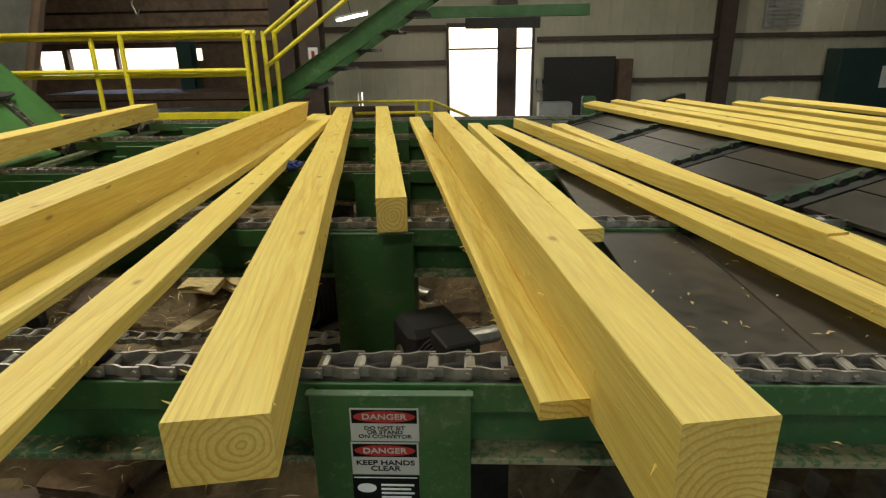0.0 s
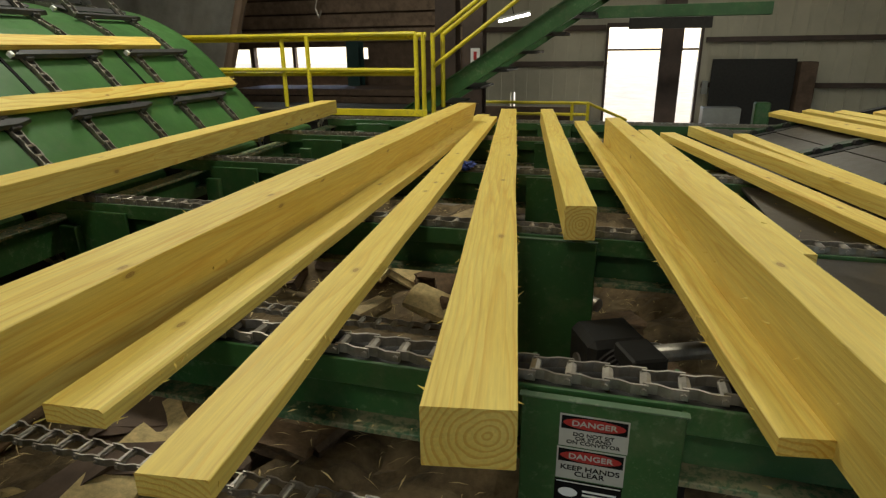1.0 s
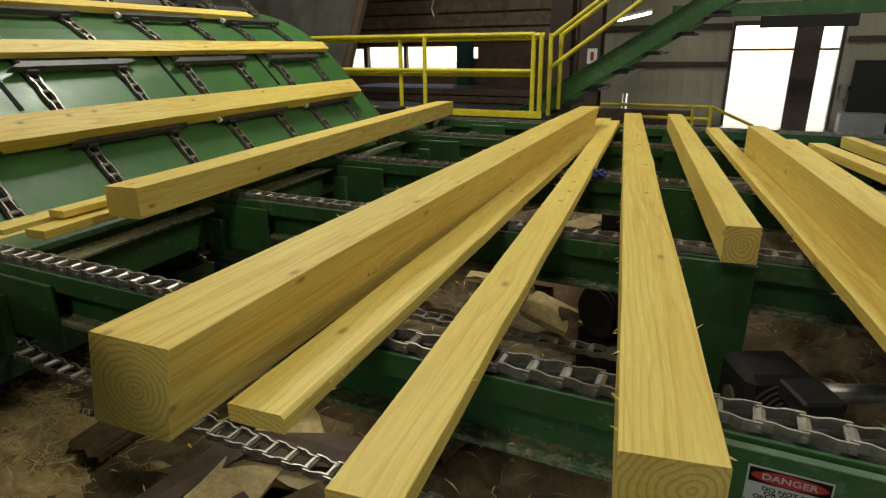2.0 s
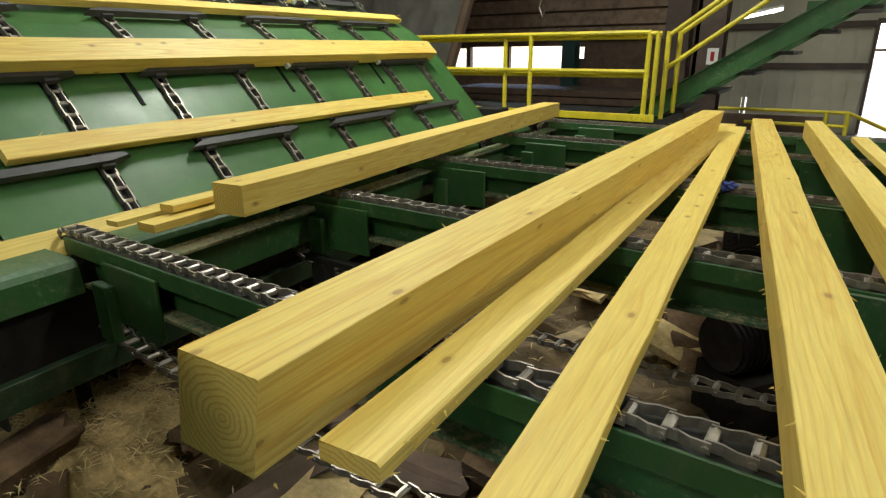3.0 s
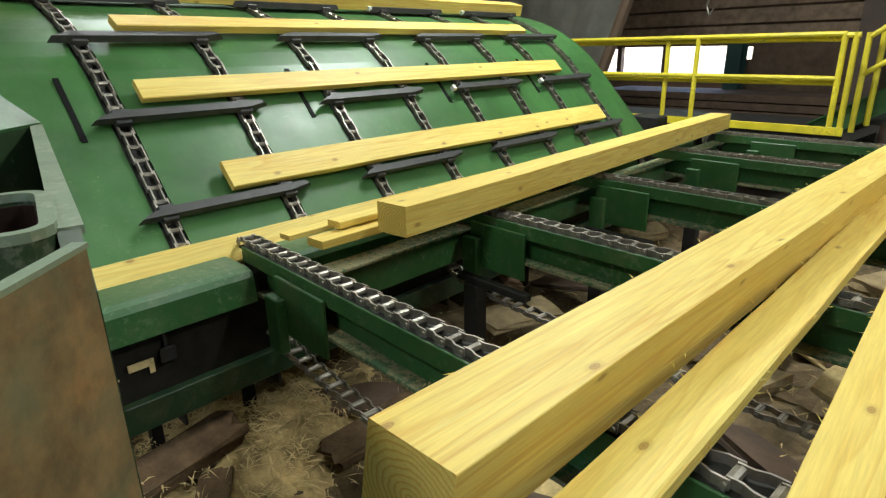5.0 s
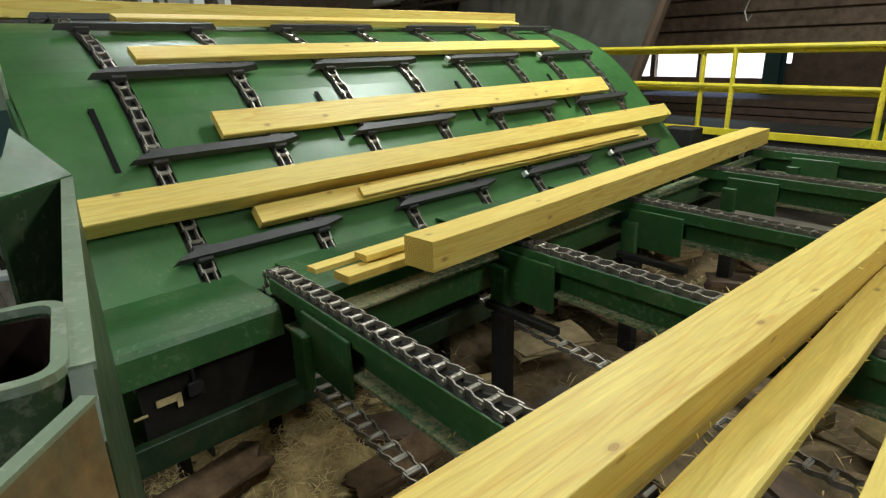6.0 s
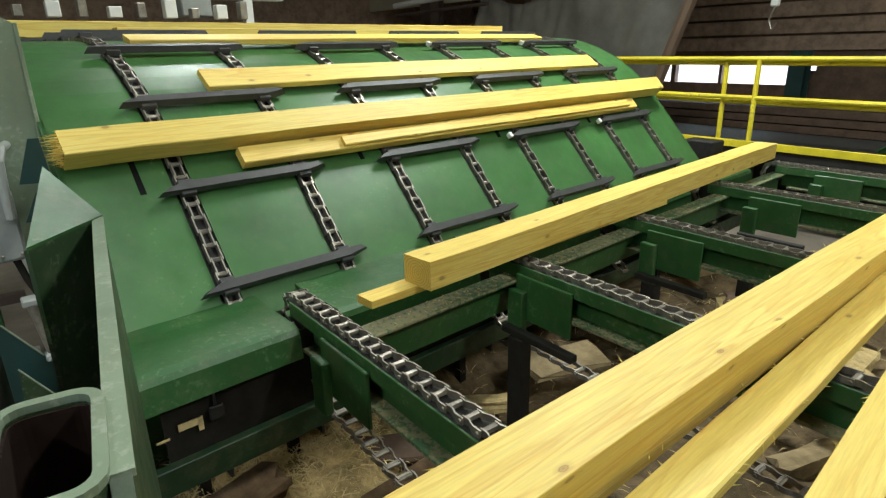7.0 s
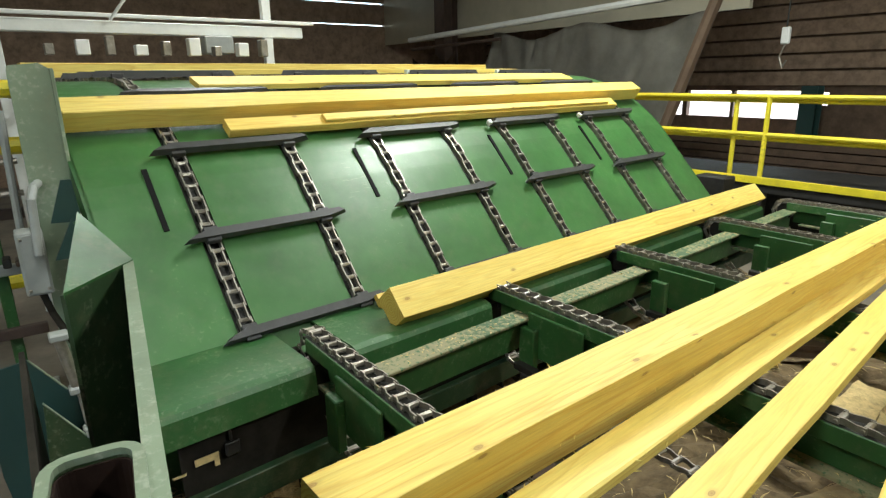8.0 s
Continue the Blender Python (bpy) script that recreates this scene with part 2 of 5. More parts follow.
def part(name, bm, material, parent=None, label="", m=None, smooth=False):
    ob = new(name, mesh_of(name, bm, material, smooth))
    ob.parent = parent
    if m is not None:
        ob.matrix_local = m
    if label:
        ob["label"] = label
    return ob


def thing(name, label, category, group="", kind="", m=None):
    ob = new(name)
    if m is not None:
        ob.matrix_world = m
    return tagged(ob, label, category, group, kind)


def box(bm, x0, x1, y0, y1, z0, z1, bevel=0.0, m=None):
    vs = bmesh.ops.create_cube(bm, size=1.0)["verts"]
    for v in vs:
        v.co = Vector(((x0 + x1) / 2 + v.co.x * (x1 - x0), (y0 + y1) / 2 + v.co.y * (y1 - y0), (z0 + z1) / 2 + v.co.z * (z1 - z0)))
    if bevel:
        es = list({e for v in vs for e in v.link_edges})
        r = bmesh.ops.bevel(bm, geom=es, offset=bevel, segments=1, affect="EDGES", profile=0.5)
        vs = list({v for v in r["verts"]} | {v for v in vs if v.is_valid})
    if m is not None:
        bmesh.ops.transform(bm, matrix=m, verts=[v for v in vs if v.is_valid])
    return bm


def boxes(*rows, bevel=0.0):
    bm = bmesh.new()
    for r in rows:
        box(bm, *r, bevel=bevel)
    return bm


def tube(points, radius, sides=8):
    """A round bar along a polyline."""
    bm = bmesh.new()
    pts = [Vector(p) for p in points]
    for a, b in zip(pts, pts[1:]):
        d = b - a
        m = Matrix.Translation((a + b) / 2) @ d.to_track_quat("Z", "Y").to_matrix().to_4x4()
        bmesh.ops.create_cone(bm, cap_ends=True, segments=sides, radius1=radius, radius2=radius, depth=d.length + radius * 0.8, matrix=m)
    return bm


def extrude(profile, y0, y1, bm=None):
    """A closed outline in x and z, drawn out along y."""
    bm = bm or bmesh.new()
    a = [bm.verts.new((x, y0, z)) for x, z in profile]
    b = [bm.verts.new((x, y1, z)) for x, z in profile]
    n = len(profile)
    for i in range(n):
        bm.faces.new((a[i], a[(i + 1) % n], b[(i + 1) % n], b[i]))
    bm.faces.new(a)
    bm.faces.new(b)
    return bm


def timber_mesh(w, h, length, rng, wane=0.0, fuzz=0.0, lean=0.0, taper=0.0):
    """A sawn piece along y from its near end, its bottom at z 0, slightly uneven, with broken edges."""
    bm = bmesh.new()
    n = max(6, int(length / 0.25))
    c = 0.0016
    rings = []
    for i in range(n + 1):
        y = length * i / n
        jx, jz, jw = rng.uniform(-0.0015, 0.0015), rng.uniform(-0.001, 0.001), rng.uniform(-0.0015, 0.0015)
        x0, x1, z1 = -w / 2 + jx, w / 2 + jx + jw, h + jz
        k = c + (wane * max(0.0, math.sin(y * 2.3 + 1.0)) if wane else 0.0)
        prof = [(x0 + c, 0), (x1 - c, 0), (x1, c), (x1, z1 - k), (x1 - k, z1), (x0 + c, z1), (x0, z1 - c), (x0, c)]
        prof = [(x * (1 - taper * i / n) + lean * (q / h - 1), q) for x, q in prof]
        rings.append([bm.verts.new((x, y + (0.002 * math.sin(9 * x) if i in (0, n) else 0), z)) for x, z in prof])
    for a, b in zip(rings, rings[1:]):
        for i in range(8):
            bm.faces.new((a[i], a[(i + 1) % 8], b[(i + 1) % 8], b[i]))
    bm.faces.new(rings[0])
    bm.faces.new(rings[-1])
    if fuzz:
        for i in range(int(length * fuzz)):
            y, side = rng.uniform(0.0, length), rng.choice((-1, 1))
            a = Vector((side * w / 2, y, rng.choice((0.003, h - 0.004, h * 0.5))))
            d = Vector((side * rng.uniform(0.004, 0.016), rng.uniform(-0.03, 0.03), rng.uniform(-0.006, 0.01)))
            q = [bm.verts.new(a), bm.verts.new(a + Vector((0, 0.006, 0.0))), bm.verts.new(a + d)]
            q2 = bm.verts.new(a + Vector((0, 0.003, 0.003)))
            bm.faces.new(q)
            bm.faces.new((q[0], q2, q[2]))
    return bm


RNG = random.Random(7)
CHAIN_Z = 1.30
FLOOR = 0.4

# ---- the building ----
def wall_with_holes(name, axis, at, lo, hi, z0, z1, holes, material, thick=0.12, kind="structure"):
    """A wall in the plane axis = at from lo to hi, with rectangular openings (a, b, low, high)."""
    xs = sorted({lo, hi, *[v for h in holes for v in h[:2]]})
    zs = sorted({z0, z1, *[v for h in holes for v in h[2:]]})
    bm = bmesh.new()
    for a, b in zip(xs, xs[1:]):
        for c, d in zip(zs, zs[1:]):
            mx, mz = (a + b) / 2, (c + d) / 2
            if any(h[0] < mx < h[1] and h[2] < mz < h[3] for h in holes):
                continue
            if axis == "y":
                box(bm, a, b, at, at + thick, c, d)
            else:
                box(bm, at, at + thick, a, b, c, d)
    bmesh.ops.remove_doubles(bm, verts=bm.verts, dist=1e-5)
    return tagged(part(name, bm, material), "", "", "", kind)


bm = bmesh.new()
bmesh.ops.create_grid(bm, x_segments=60, y_segments=60, size=60)
for v in bm.verts:
    v.co.z = FLOOR - 0.02
tagged(part("ground", bm, CONCRETE), "dusty concrete floor and yard strewn with sawdust", "floor", "", "structure")

bm = bmesh.new()
for i in range(120):
    x0 = -14 + i * 0.24
    box(bm, x0, x0 + 0.12, -6, 15, 6.0, 6.03)
    box(bm, x0 + 0.12, x0 + 0.24, -6, 15, 6.02, 6.05)
tagged(part("ceiling", bm, ROOF), "dark ribbed metal roof sheets", "ceiling", "", "structure")

wall_with_holes("wall_north", "y", 13.0, -2.6, 14.8, FLOOR - 0.02, 6.0, [(-0.04, 0.95, FLOOR - 0.02, 2.2), (1.31, 1.65, FLOOR - 0.02, 2.2), (-1.98, -1.88, 0.62, 0.95), (-2.0, -1.8, 1.5, 1.56)], CLAD)
wall_with_holes("wall_yard", "y", 12.0, -14.0, -2.6, FLOOR - 0.02, 6.0, [(-8.1, -7.55, 1.4, 1.87), (-7.45, -5.13, 1.4, 1.9), (-5.0, -4.78, 1.66, 1.88)], DARKWOOD)
wall_with_holes("wall_return", "x", -2.72, 12.0, 13.0, FLOOR - 0.02, 6.0, [], DARKWOOD)
wall_with_holes("wall_east", "x", 14.68, -6.0, 13.0, FLOOR - 0.02, 6.0, [], CLAD)
wall_with_holes("wall_west", "x", -14.0, -6.0, 12.0, FLOOR - 0.02, 6.0, [(-3.0, 9.0, 3.5, 3.53), (-3.0, 9.0, 4.0, 4.04), (-3.0, 9.0, 4.5, 4.54)], SIDING)
wall_with_holes("wall_south", "y", -6.0, -14.0, 14.8, FLOOR - 0.02, 6.0, [(2.0, 7.0, FLOOR - 0.02, 4.2)], CLAD)


# ---- conveyor rails with their chains ----
RAIL_Y = (1.17, 2.08, 3.02, 4.08, 5.03)
TIP_X, END_X = -2.27, 1.75
PITCH = 0.066
DECK_START, DECK_GAIN = 5.4, 0.0618


def deck_shift(t):
    """The deck chains start gently and gather speed."""
    return -DECK_GAIN * max(0.0, t - DECK_START) ** 2


DECK_TIMES = (0.0, 5.3, 5.6, 5.9, 6.2, 6.5, 6.75, 7.0, 7.25, 7.5, 7.75, 8.0)


def rail(y):
    ob = thing("conveyor_rail", "green painted steel channel rail of the timber deck", "conveyor rail", "deck rails")
    top = CHAIN_Z - 0.028
    part("wear_strip", boxes((TIP_X - 0.02, END_X, y - 0.042, y + 0.042, top - 0.012, top), bevel=0.002), DARKSTEEL, ob, "dark greasy chain track")
    part("guide_strip", boxes((TIP_X + 0.02, END_X, y - 0.05, y - 0.042, top - 0.05, top + 0.006), bevel=0.0015), GREEN, ob)
    part("top_flange", boxes((TIP_X + 0.02, END_X, y - 0.042, y + 0.05, top - 0.024, top - 0.012), bevel=0.0015), GREEN, ob)
    part("back_strip", boxes((TIP_X + 0.02, END_X, y + 0.042, y + 0.05, top - 0.012, top + 0.006), bevel=0.0015), GREEN, ob)
    part("web", boxes((TIP_X + 0.06, END_X, y - 0.004, y + 0.004, top - 0.142, top - 0.024)), GREEN, ob)
    part("flange", boxes((TIP_X + 0.12, END_X, y - 0.056, y + 0.05, top - 0.156, top - 0.142), bevel=0.002), GREEN_DUSTY, ob, "lower flange dusted with sawdust")
    part("gusset", boxes((TIP_X + 0.3, TIP_X + 0.6, y - 0.07, y - 0.056, top - 0.22, top - 0.024), bevel=0.003), GREEN, ob)
    part("tip_plate", boxes((TIP_X + 0.285, TIP_X + 0.37, y - 0.104, y - 0.07, top - 0.28, top - 0.085), bevel=0.004), GREEN, ob)
    bm = bmesh.new()
    bmesh.ops.create_cone(bm, cap_ends=True, segments=14, radius1=0.06, radius2=0.06, depth=0.03, matrix=pose(TIP_X, y, top - 0.062, 90))
    part("sprocket", bm, DARKSTEEL, ob)
    return ob


RAILS = [rail(y) for y in RAIL_Y]


def link_mesh():
    """One link of mill chain: two cranked side bars and the barrel between them, running along x."""
    bm = bmesh.new()
    for s in (-1, 1):
        pts = [(-0.038, 0.0225), (-0.012, 0.0225), (0.008, 0.031), (0.038, 0.031)]
        rings = [[bm.verts.new((x, s * y + dy, z)) for dy, z in ((-0.0024, -0.0095), (0.0024, -0.0095), (0.0024, 0.0105), (-0.0024, 0.0105))] for x, y in pts]
        for p, q in zip(rings, rings[1:]):
            for i in range(4):
                bm.faces.new((p[i], p[(i + 1) % 4], q[(i + 1) % 4], q[i]))
        bm.faces.new(rings[0])
        bm.faces.new(rings[-1])
    bmesh.ops.create_cone(bm, cap_ends=True, segments=7, radius1=0.0095, radius2=0.0095, depth=0.05, matrix=pose(-0.03, 0, 0, 90))
    bmesh.ops.create_cone(bm, cap_ends=True, segments=6, radius1=0.006, radius2=0.006, depth=0.078, matrix=pose(0.03, 0, 0, 90))
    return mesh_of("link", bm, CHAIN)


LINK = link_mesh()
WRAP_R = 0.078


def chain_pose(u, y, sag):
    """Along the chain: u metres to the right of the tip on top, below 0 round the tip and back underneath."""
    z0 = CHAIN_Z - 0.013
    if u >= 0:
        return pose(TIP_X + u, y, z0)
    a = -u / WRAP_R
    if a < math.pi:
        return pose(TIP_X - WRAP_R * math.sin(a), y, z0 - WRAP_R + WRAP_R * math.cos(a), 0, -math.degrees(a), 0)
    d = -u - math.pi * WRAP_R
    fall = math.exp(-d / 0.08)
    droop = sag * math.sin(min(1.0, d / 3.4) * math.pi) + 0.2 * (1 - fall)
    slope = math.degrees(math.atan(sag * math.pi / 3.4 * math.cos(min(1.0, d / 3.4) * math.pi) + 2.5 * fall))
    return pose(TIP_X + d, y, z0 - 2 * WRAP_R - droop, 0, 180 + slope, 0)


CHAINS = []
for y in RAIL_Y:
    ob = thing("conveyor_chain", "worn steel mill chain running along a green rail", "chain", "deck chains")
    tail = 46 if y < 2.5 else 3
    links = []
    for i in range(-tail, int((END_X - TIP_X + 0.3) / PITCH)):
        k = new("link", LINK)
        k.parent = ob
        k.matrix_local = chain_pose(i * PITCH, y, 0.07)
        links.append((k, i * PITCH, y))
    CHAINS.append(links)


def support(x, y, w, low, sticker=False):
    """The green box leg under a rail, open at the back, with flanged sides."""
    ob = thing("rail_support", "green steel support box under a chain rail" + (" with danger stickers" if sticker else ""), "support", "deck supports")
    top = CHAIN_Z - 0.03
    part("front_plate", boxes((x, x + w, y - 0.07, y - 0.06, low, top), bevel=0.002), GREEN, ob)
    for s, xx in ((-1, x), (1, x + w)):
        bm = bmesh.new()
        vs = [bm.verts.new(p) for p in ((xx, y - 0.06, low), (xx, y - 0.06, top), (xx - s * 0.0, y + 0.09, top), (xx, y + 0.09, low))]
        f = bm.faces.new(vs)
        r = bmesh.ops.extrude_face_region(bm, geom=[f])
        bmesh.ops.translate(bm, vec=(-s * 0.008, 0, 0), verts=[e for e in r["geom"] if isinstance(e, bmesh.types.BMVert)])
        part("side_plate", bm, GREEN, ob)
    part("top_lip", boxes((x - 0.004, x + w + 0.004, y - 0.075, y - 0.058, top - 0.0015, top + 0.002), bevel=0.001), GREEN_WORN, ob, "edge with chipped pale paint")
    return ob


SUPPORT = support(0.06, RAIL_Y[0], 0.28, FLOOR, True)
support(-0.1, RAIL_Y[1], 0.26, FLOOR)
support(-0.2, RAIL_Y[2], 0.26, FLOOR)
support(-0.3, RAIL_Y[3], 0.26, FLOOR)
support(-0.4, RAIL_Y[4], 0.26, FLOOR)

# steel plates between the rails towards the right-hand lift
edges = RAIL_Y
for a, b in zip(edges, edges[1:]):
    for x0, x1, dz in ((0.74, 1.0, 0.0), (1.008, 1.29, -0.004), (1.298, 1.62, 0.002)):
        tagged(part("deck_plate", boxes((x0, x1, a + 0.06, b - 0.06, CHAIN_Z - 0.045 + dz, CHAIN_Z - 0.03 + dz), bevel=0.002), PLATE), "grimy dark steel deck plate between chain rails", "deck plate", "deck plates")
    tagged(part("bearer", boxes((0.99, 1.02, a + 0.055, b - 0.055, CHAIN_Z - 0.13, CHAIN_Z - 0.052)), DARKSTEEL), "dark steel bearer under the deck plates", "bearer", "plate bearers")


# ---- timbers on the deck ----
def timber(name, label, near, far, w, h, material, base=CHAIN_Z, wane=0.0, fuzz=16, tilt=0.0, lean=0.0, taper=0.0):
    """near, far: the middle of the piece's two ends, seen from above."""
    d = Vector((far[0] - near[0], far[1] - near[1]))
    ob = part(name, timber_mesh(w, h, d.length, RNG, wane, fuzz, lean, taper), material)
    ob.matrix_world = pose(near[0], near[1], base, tilt, 0, math.degrees(math.atan2(d.y, d.x)) - 90)
    return tagged(ob, label, name.replace("_", " "), "timbers on the deck")


DECK = [
    timber("timber", "thick square fresh pine timber with boxed heart on the chains", (-0.749, 0.692), (-0.876, 4.55), 0.166, 0.172, WOOD_B, fuzz=30, lean=0.034, taper=0.22),
    timber("board", "narrow fresh pine board with wane beside the square timber", (-0.597, 0.778), (-0.855, 5.02), 0.109, 0.035, WOOD_F, base=CHAIN_Z + 0.004, wane=0.006, fuzz=34),
    timber("board", "pale flat pine board lying askew on the chains", (-0.334, 0.683), (-0.764, 4.87), 0.105, 0.036, WOOD_F, base=CHAIN_Z + 0.004),
    timber("timber", "broad fresh pine timber with pith in its end", (0.021, 0.847), (-0.628, 4.91), 0.133, 0.098, WOOD_A, taper=0.1),
    timber("timber", "short pine timber with cracked end grain", (0.108, 1.935), (-0.32, 4.84), 0.094, 0.108, WOOD),
    timber("board", "rough-edged pine board with knots against a timber", (0.481, 0.988), (-0.058, 4.715), 0.084, 0.032, WOOD_F, base=CHAIN_Z + 0.004, wane=0.008, fuzz=40),
    timber("timber", "heavy fresh pine timber with bright grain on the chains", (0.605, 0.755), (0.173, 3.78), 0.108, 0.168, WOOD_A, taper=0.25),
    timber("board", "short pine board beside the heavy timber", (0.68, 1.83), (0.378, 4.274), 0.081, 0.04, WOOD_F),
    timber("board", "pale narrow pine board on the steel deck plates", (1.257, 1.0), (0.512, 4.155), 0.09, 0.042, WOOD_F),
    timber("timber", "squared pine timber with one knot on its side", (1.283, 1.71), (0.68, 4.33), 0.064, 0.064, WOOD),
    timber("board", "wide sawdust-covered pine board at the lift", (1.374, 1.2), (0.916, 4.07), 0.085, 0.055, WOOD_F),
]

# ---- the lift that rises to the green hood ----
LIFT = pose(-2.2, 1.0, 0, 0, 0, 4.2)
FOOT_X, FOOT_Z, KNEE, ARC, SLOPE = -0.32, 1.3, 0.6, 1.48, radians(48)
SPEED, STEP = 0.4073, 0.455
FOOT_R = 0.07


def lift_pose(s, y, lift=0.0):
    """s metres up the slope from its foot; over the curve at the top, and back under the sheet below the foot."""
    c, q = math.cos(SLOPE), math.sin(SLOPE)
    if s < -0.24:
        d = -0.24 - s
        a = min(d / FOOT_R, math.pi)
        cx, cz = FOOT_X + 0.24 * c - FOOT_R * q, FOOT_Z - 0.24 * q - FOOT_R * c
        ang = SLOPE + a
        x, z = cx + FOOT_R * math.sin(ang), cz + FOOT_R * math.cos(ang)
        rest = max(0.0, d - math.pi * FOOT_R)
        x, z = x - rest * c, z + rest * q
        th = math.degrees(ang)
    elif s < KNEE:
        x, z, th = FOOT_X - c * s, FOOT_Z + q * s, math.degrees(SLOPE)
    else:
        ang = SLOPE - min((s - KNEE) / ARC, SLOPE)
        cx, cz = FOOT_X - c * KNEE - ARC * q, FOOT_Z + q * KNEE - ARC * c
        x, z = cx + ARC * math.sin(ang), cz + ARC * math.cos(ang)
        x -= max(0.0, s - KNEE - ARC * SLOPE)
        th = math.degrees(ang)
    nx, nz = math.sin(radians(th)), math.cos(radians(th))
    return LIFT @ pose(x + lift * nx, y, z + lift * nz, 0, th, 0)


def sheet_profile(t0, t1):
    """The bent sheet's outline between two depths under the running surface."""
    def line(depth):
        out = []
        for s in [-0.2, 0.2, KNEE] + [KNEE + ARC * SLOPE * i / 12 for i in range(1, 13)] + [2.6]:
            m = LIFT.inverted() @ lift_pose(s, 0, -depth)
            out.append((m.translation.x, m.translation.z))
        return out
    return line(t0) + line(t1)[::-1]


STRANDS = (0.01, 0.535, 1.055, 1.57, 2.05, 2.545, 2.99, 3.48)
NEAR_Y, FAR_Y = -0.39, 3.89
HOOD = thing("lift_hood", "green painted bent steel sheet of the inclined timber lift", "lumber lift", m=LIFT)
cuts = [NEAR_Y, *[v for y in STRANDS for v in (y - 0.04, y + 0.04)], FAR_Y]
for a, b in zip(cuts[::2], cuts[1::2]):
    part("sheet_panel", extrude(sheet_profile(0.012, 0.02), a, b), GREEN_SHEET, HOOD)
for y in STRANDS:
    part("chain_track", extrude(sheet_profile(0.034, 0.045), y - 0.055, y + 0.055), DARKSTEEL, HOOD, "dark recessed chain track")
for y in (-0.145, 0.89, 1.895, 2.835, 3.535):
    bm = bmesh.new()
    m0 = LIFT.inverted() @ lift_pose(0.612, y, -0.0115)
    box(bm, -0.155, 0.155, -0.011, 0.011, -0.003, 0.003, m=m0)
    part("slot", bm, BLACK, HOOD, "narrow dark slot cut in the sheet")
for y in (NEAR_Y, FAR_Y):
    prof = sheet_profile(0.012, 0.10)
    part("side_rib", extrude(prof, y - 0.01, y + 0.01), GREEN, HOOD)
# near-black sheet added where only the shaded void under the pans shows
part("skirt", boxes((0.044, 0.05, NEAR_Y, FAR_Y, 0.86, 1.2)), DARK, HOOD, "near-black sheet standing in for the shaded void under the pans")
part("back_plate", boxes((-0.62, -0.6, NEAR_Y, FAR_Y, FLOOR, 1.5)), GREEN, HOOD)

PANS = [(-0.455, 0.09), (0.27, 0.99), (1.17, 1.93), (2.11, 2.98), (3.16, 3.95)]
for a, b in PANS:
    prof = [(-0.275, 1.242), (-0.2, 1.236), (0.05, 1.233), (0.078, 1.224), (0.09, 1.205), (0.1, 1.115), (0.092, 1.115), (0.082, 1.203), (0.072, 1.217), (0.048, 1.225), (-0.2, 1.228), (-0.275, 1.234)]
    tagged(part("foot_pan", extrude(prof, a, b), GREEN, None, m=LIFT), "green bent steel pan at the foot of the lift", "pan", "foot pans")
    if a > 0:
        beam = thing("cross_beam", "green cross beam with sawdust on top between rails", "beam", "cross beams", m=LIFT)
        part("web", boxes((0.24, 0.252, a - 0.1, b + 0.1, 1.06, 1.205)), GREEN, beam)
        part("cap", boxes((0.21, 0.31, a - 0.1, b + 0.1, 1.206, 1.22), bevel=0.003), GREEN_DUSTY, beam, "top face covered in sawdust")


def bar_mesh(length):
    """A flight bar with pointed, chamfered ends, lying along y."""
    bm = bmesh.new()
    h, w = 0.043, 0.044
    y0, y1 = -0.12, length - 0.12
    outline = [(w / 2, y0), (w / 2, y1 - 0.09), (0.0, y1), (-w / 2, y1 - 0.02), (-w / 2, y0 + 0.09), (0.0, y0 + 0.03)]
    lo = [bm.verts.new((x, y, 0.012)) for x, y in outline]
    hi = [bm.verts.new((x * 0.8, y + (0.02 if y < 0 else -0.02), h)) for x, y in outline]
    n = len(outline)
    for i in range(n):
        bm.faces.new((lo[i], lo[(i + 1) % n], hi[(i + 1) % n], hi[i]))
    bm.faces.new(lo)
    bm.faces.new(hi)
    return bm


BAR_SETS = [(0.01, 0.535), (1.055, 1.57), (2.05, 2.545), (2.99, 3.48)]
BAR_MESH = [mesh_of("flight_bar", bar_mesh(b - a + 0.24), FLIGHT) for a, b in BAR_SETS]


def section_mesh(n):
    """Some links of the lift's chain, about their middle."""
    bm = bmesh.new()
    p = STEP / 7
    for i in range(n):
        x = (n / 2 - i - 0.5) * p
        w = 0.018 if i % 2 else 0.025
        for s in (-1, 1):
            box(bm, x - p * 0.62, x + p * 0.62, s * w - 0.003, s * w + 0.003, -0.012, 0.012)
        bmesh.ops.create_cone(bm, cap_ends=True, segments=6, radius1=0.01, radius2=0.01, depth=0.055, matrix=pose(x + p * 0.5, 0, 0, 90))
    return mesh_of("chain_section", bm, CHAIN)


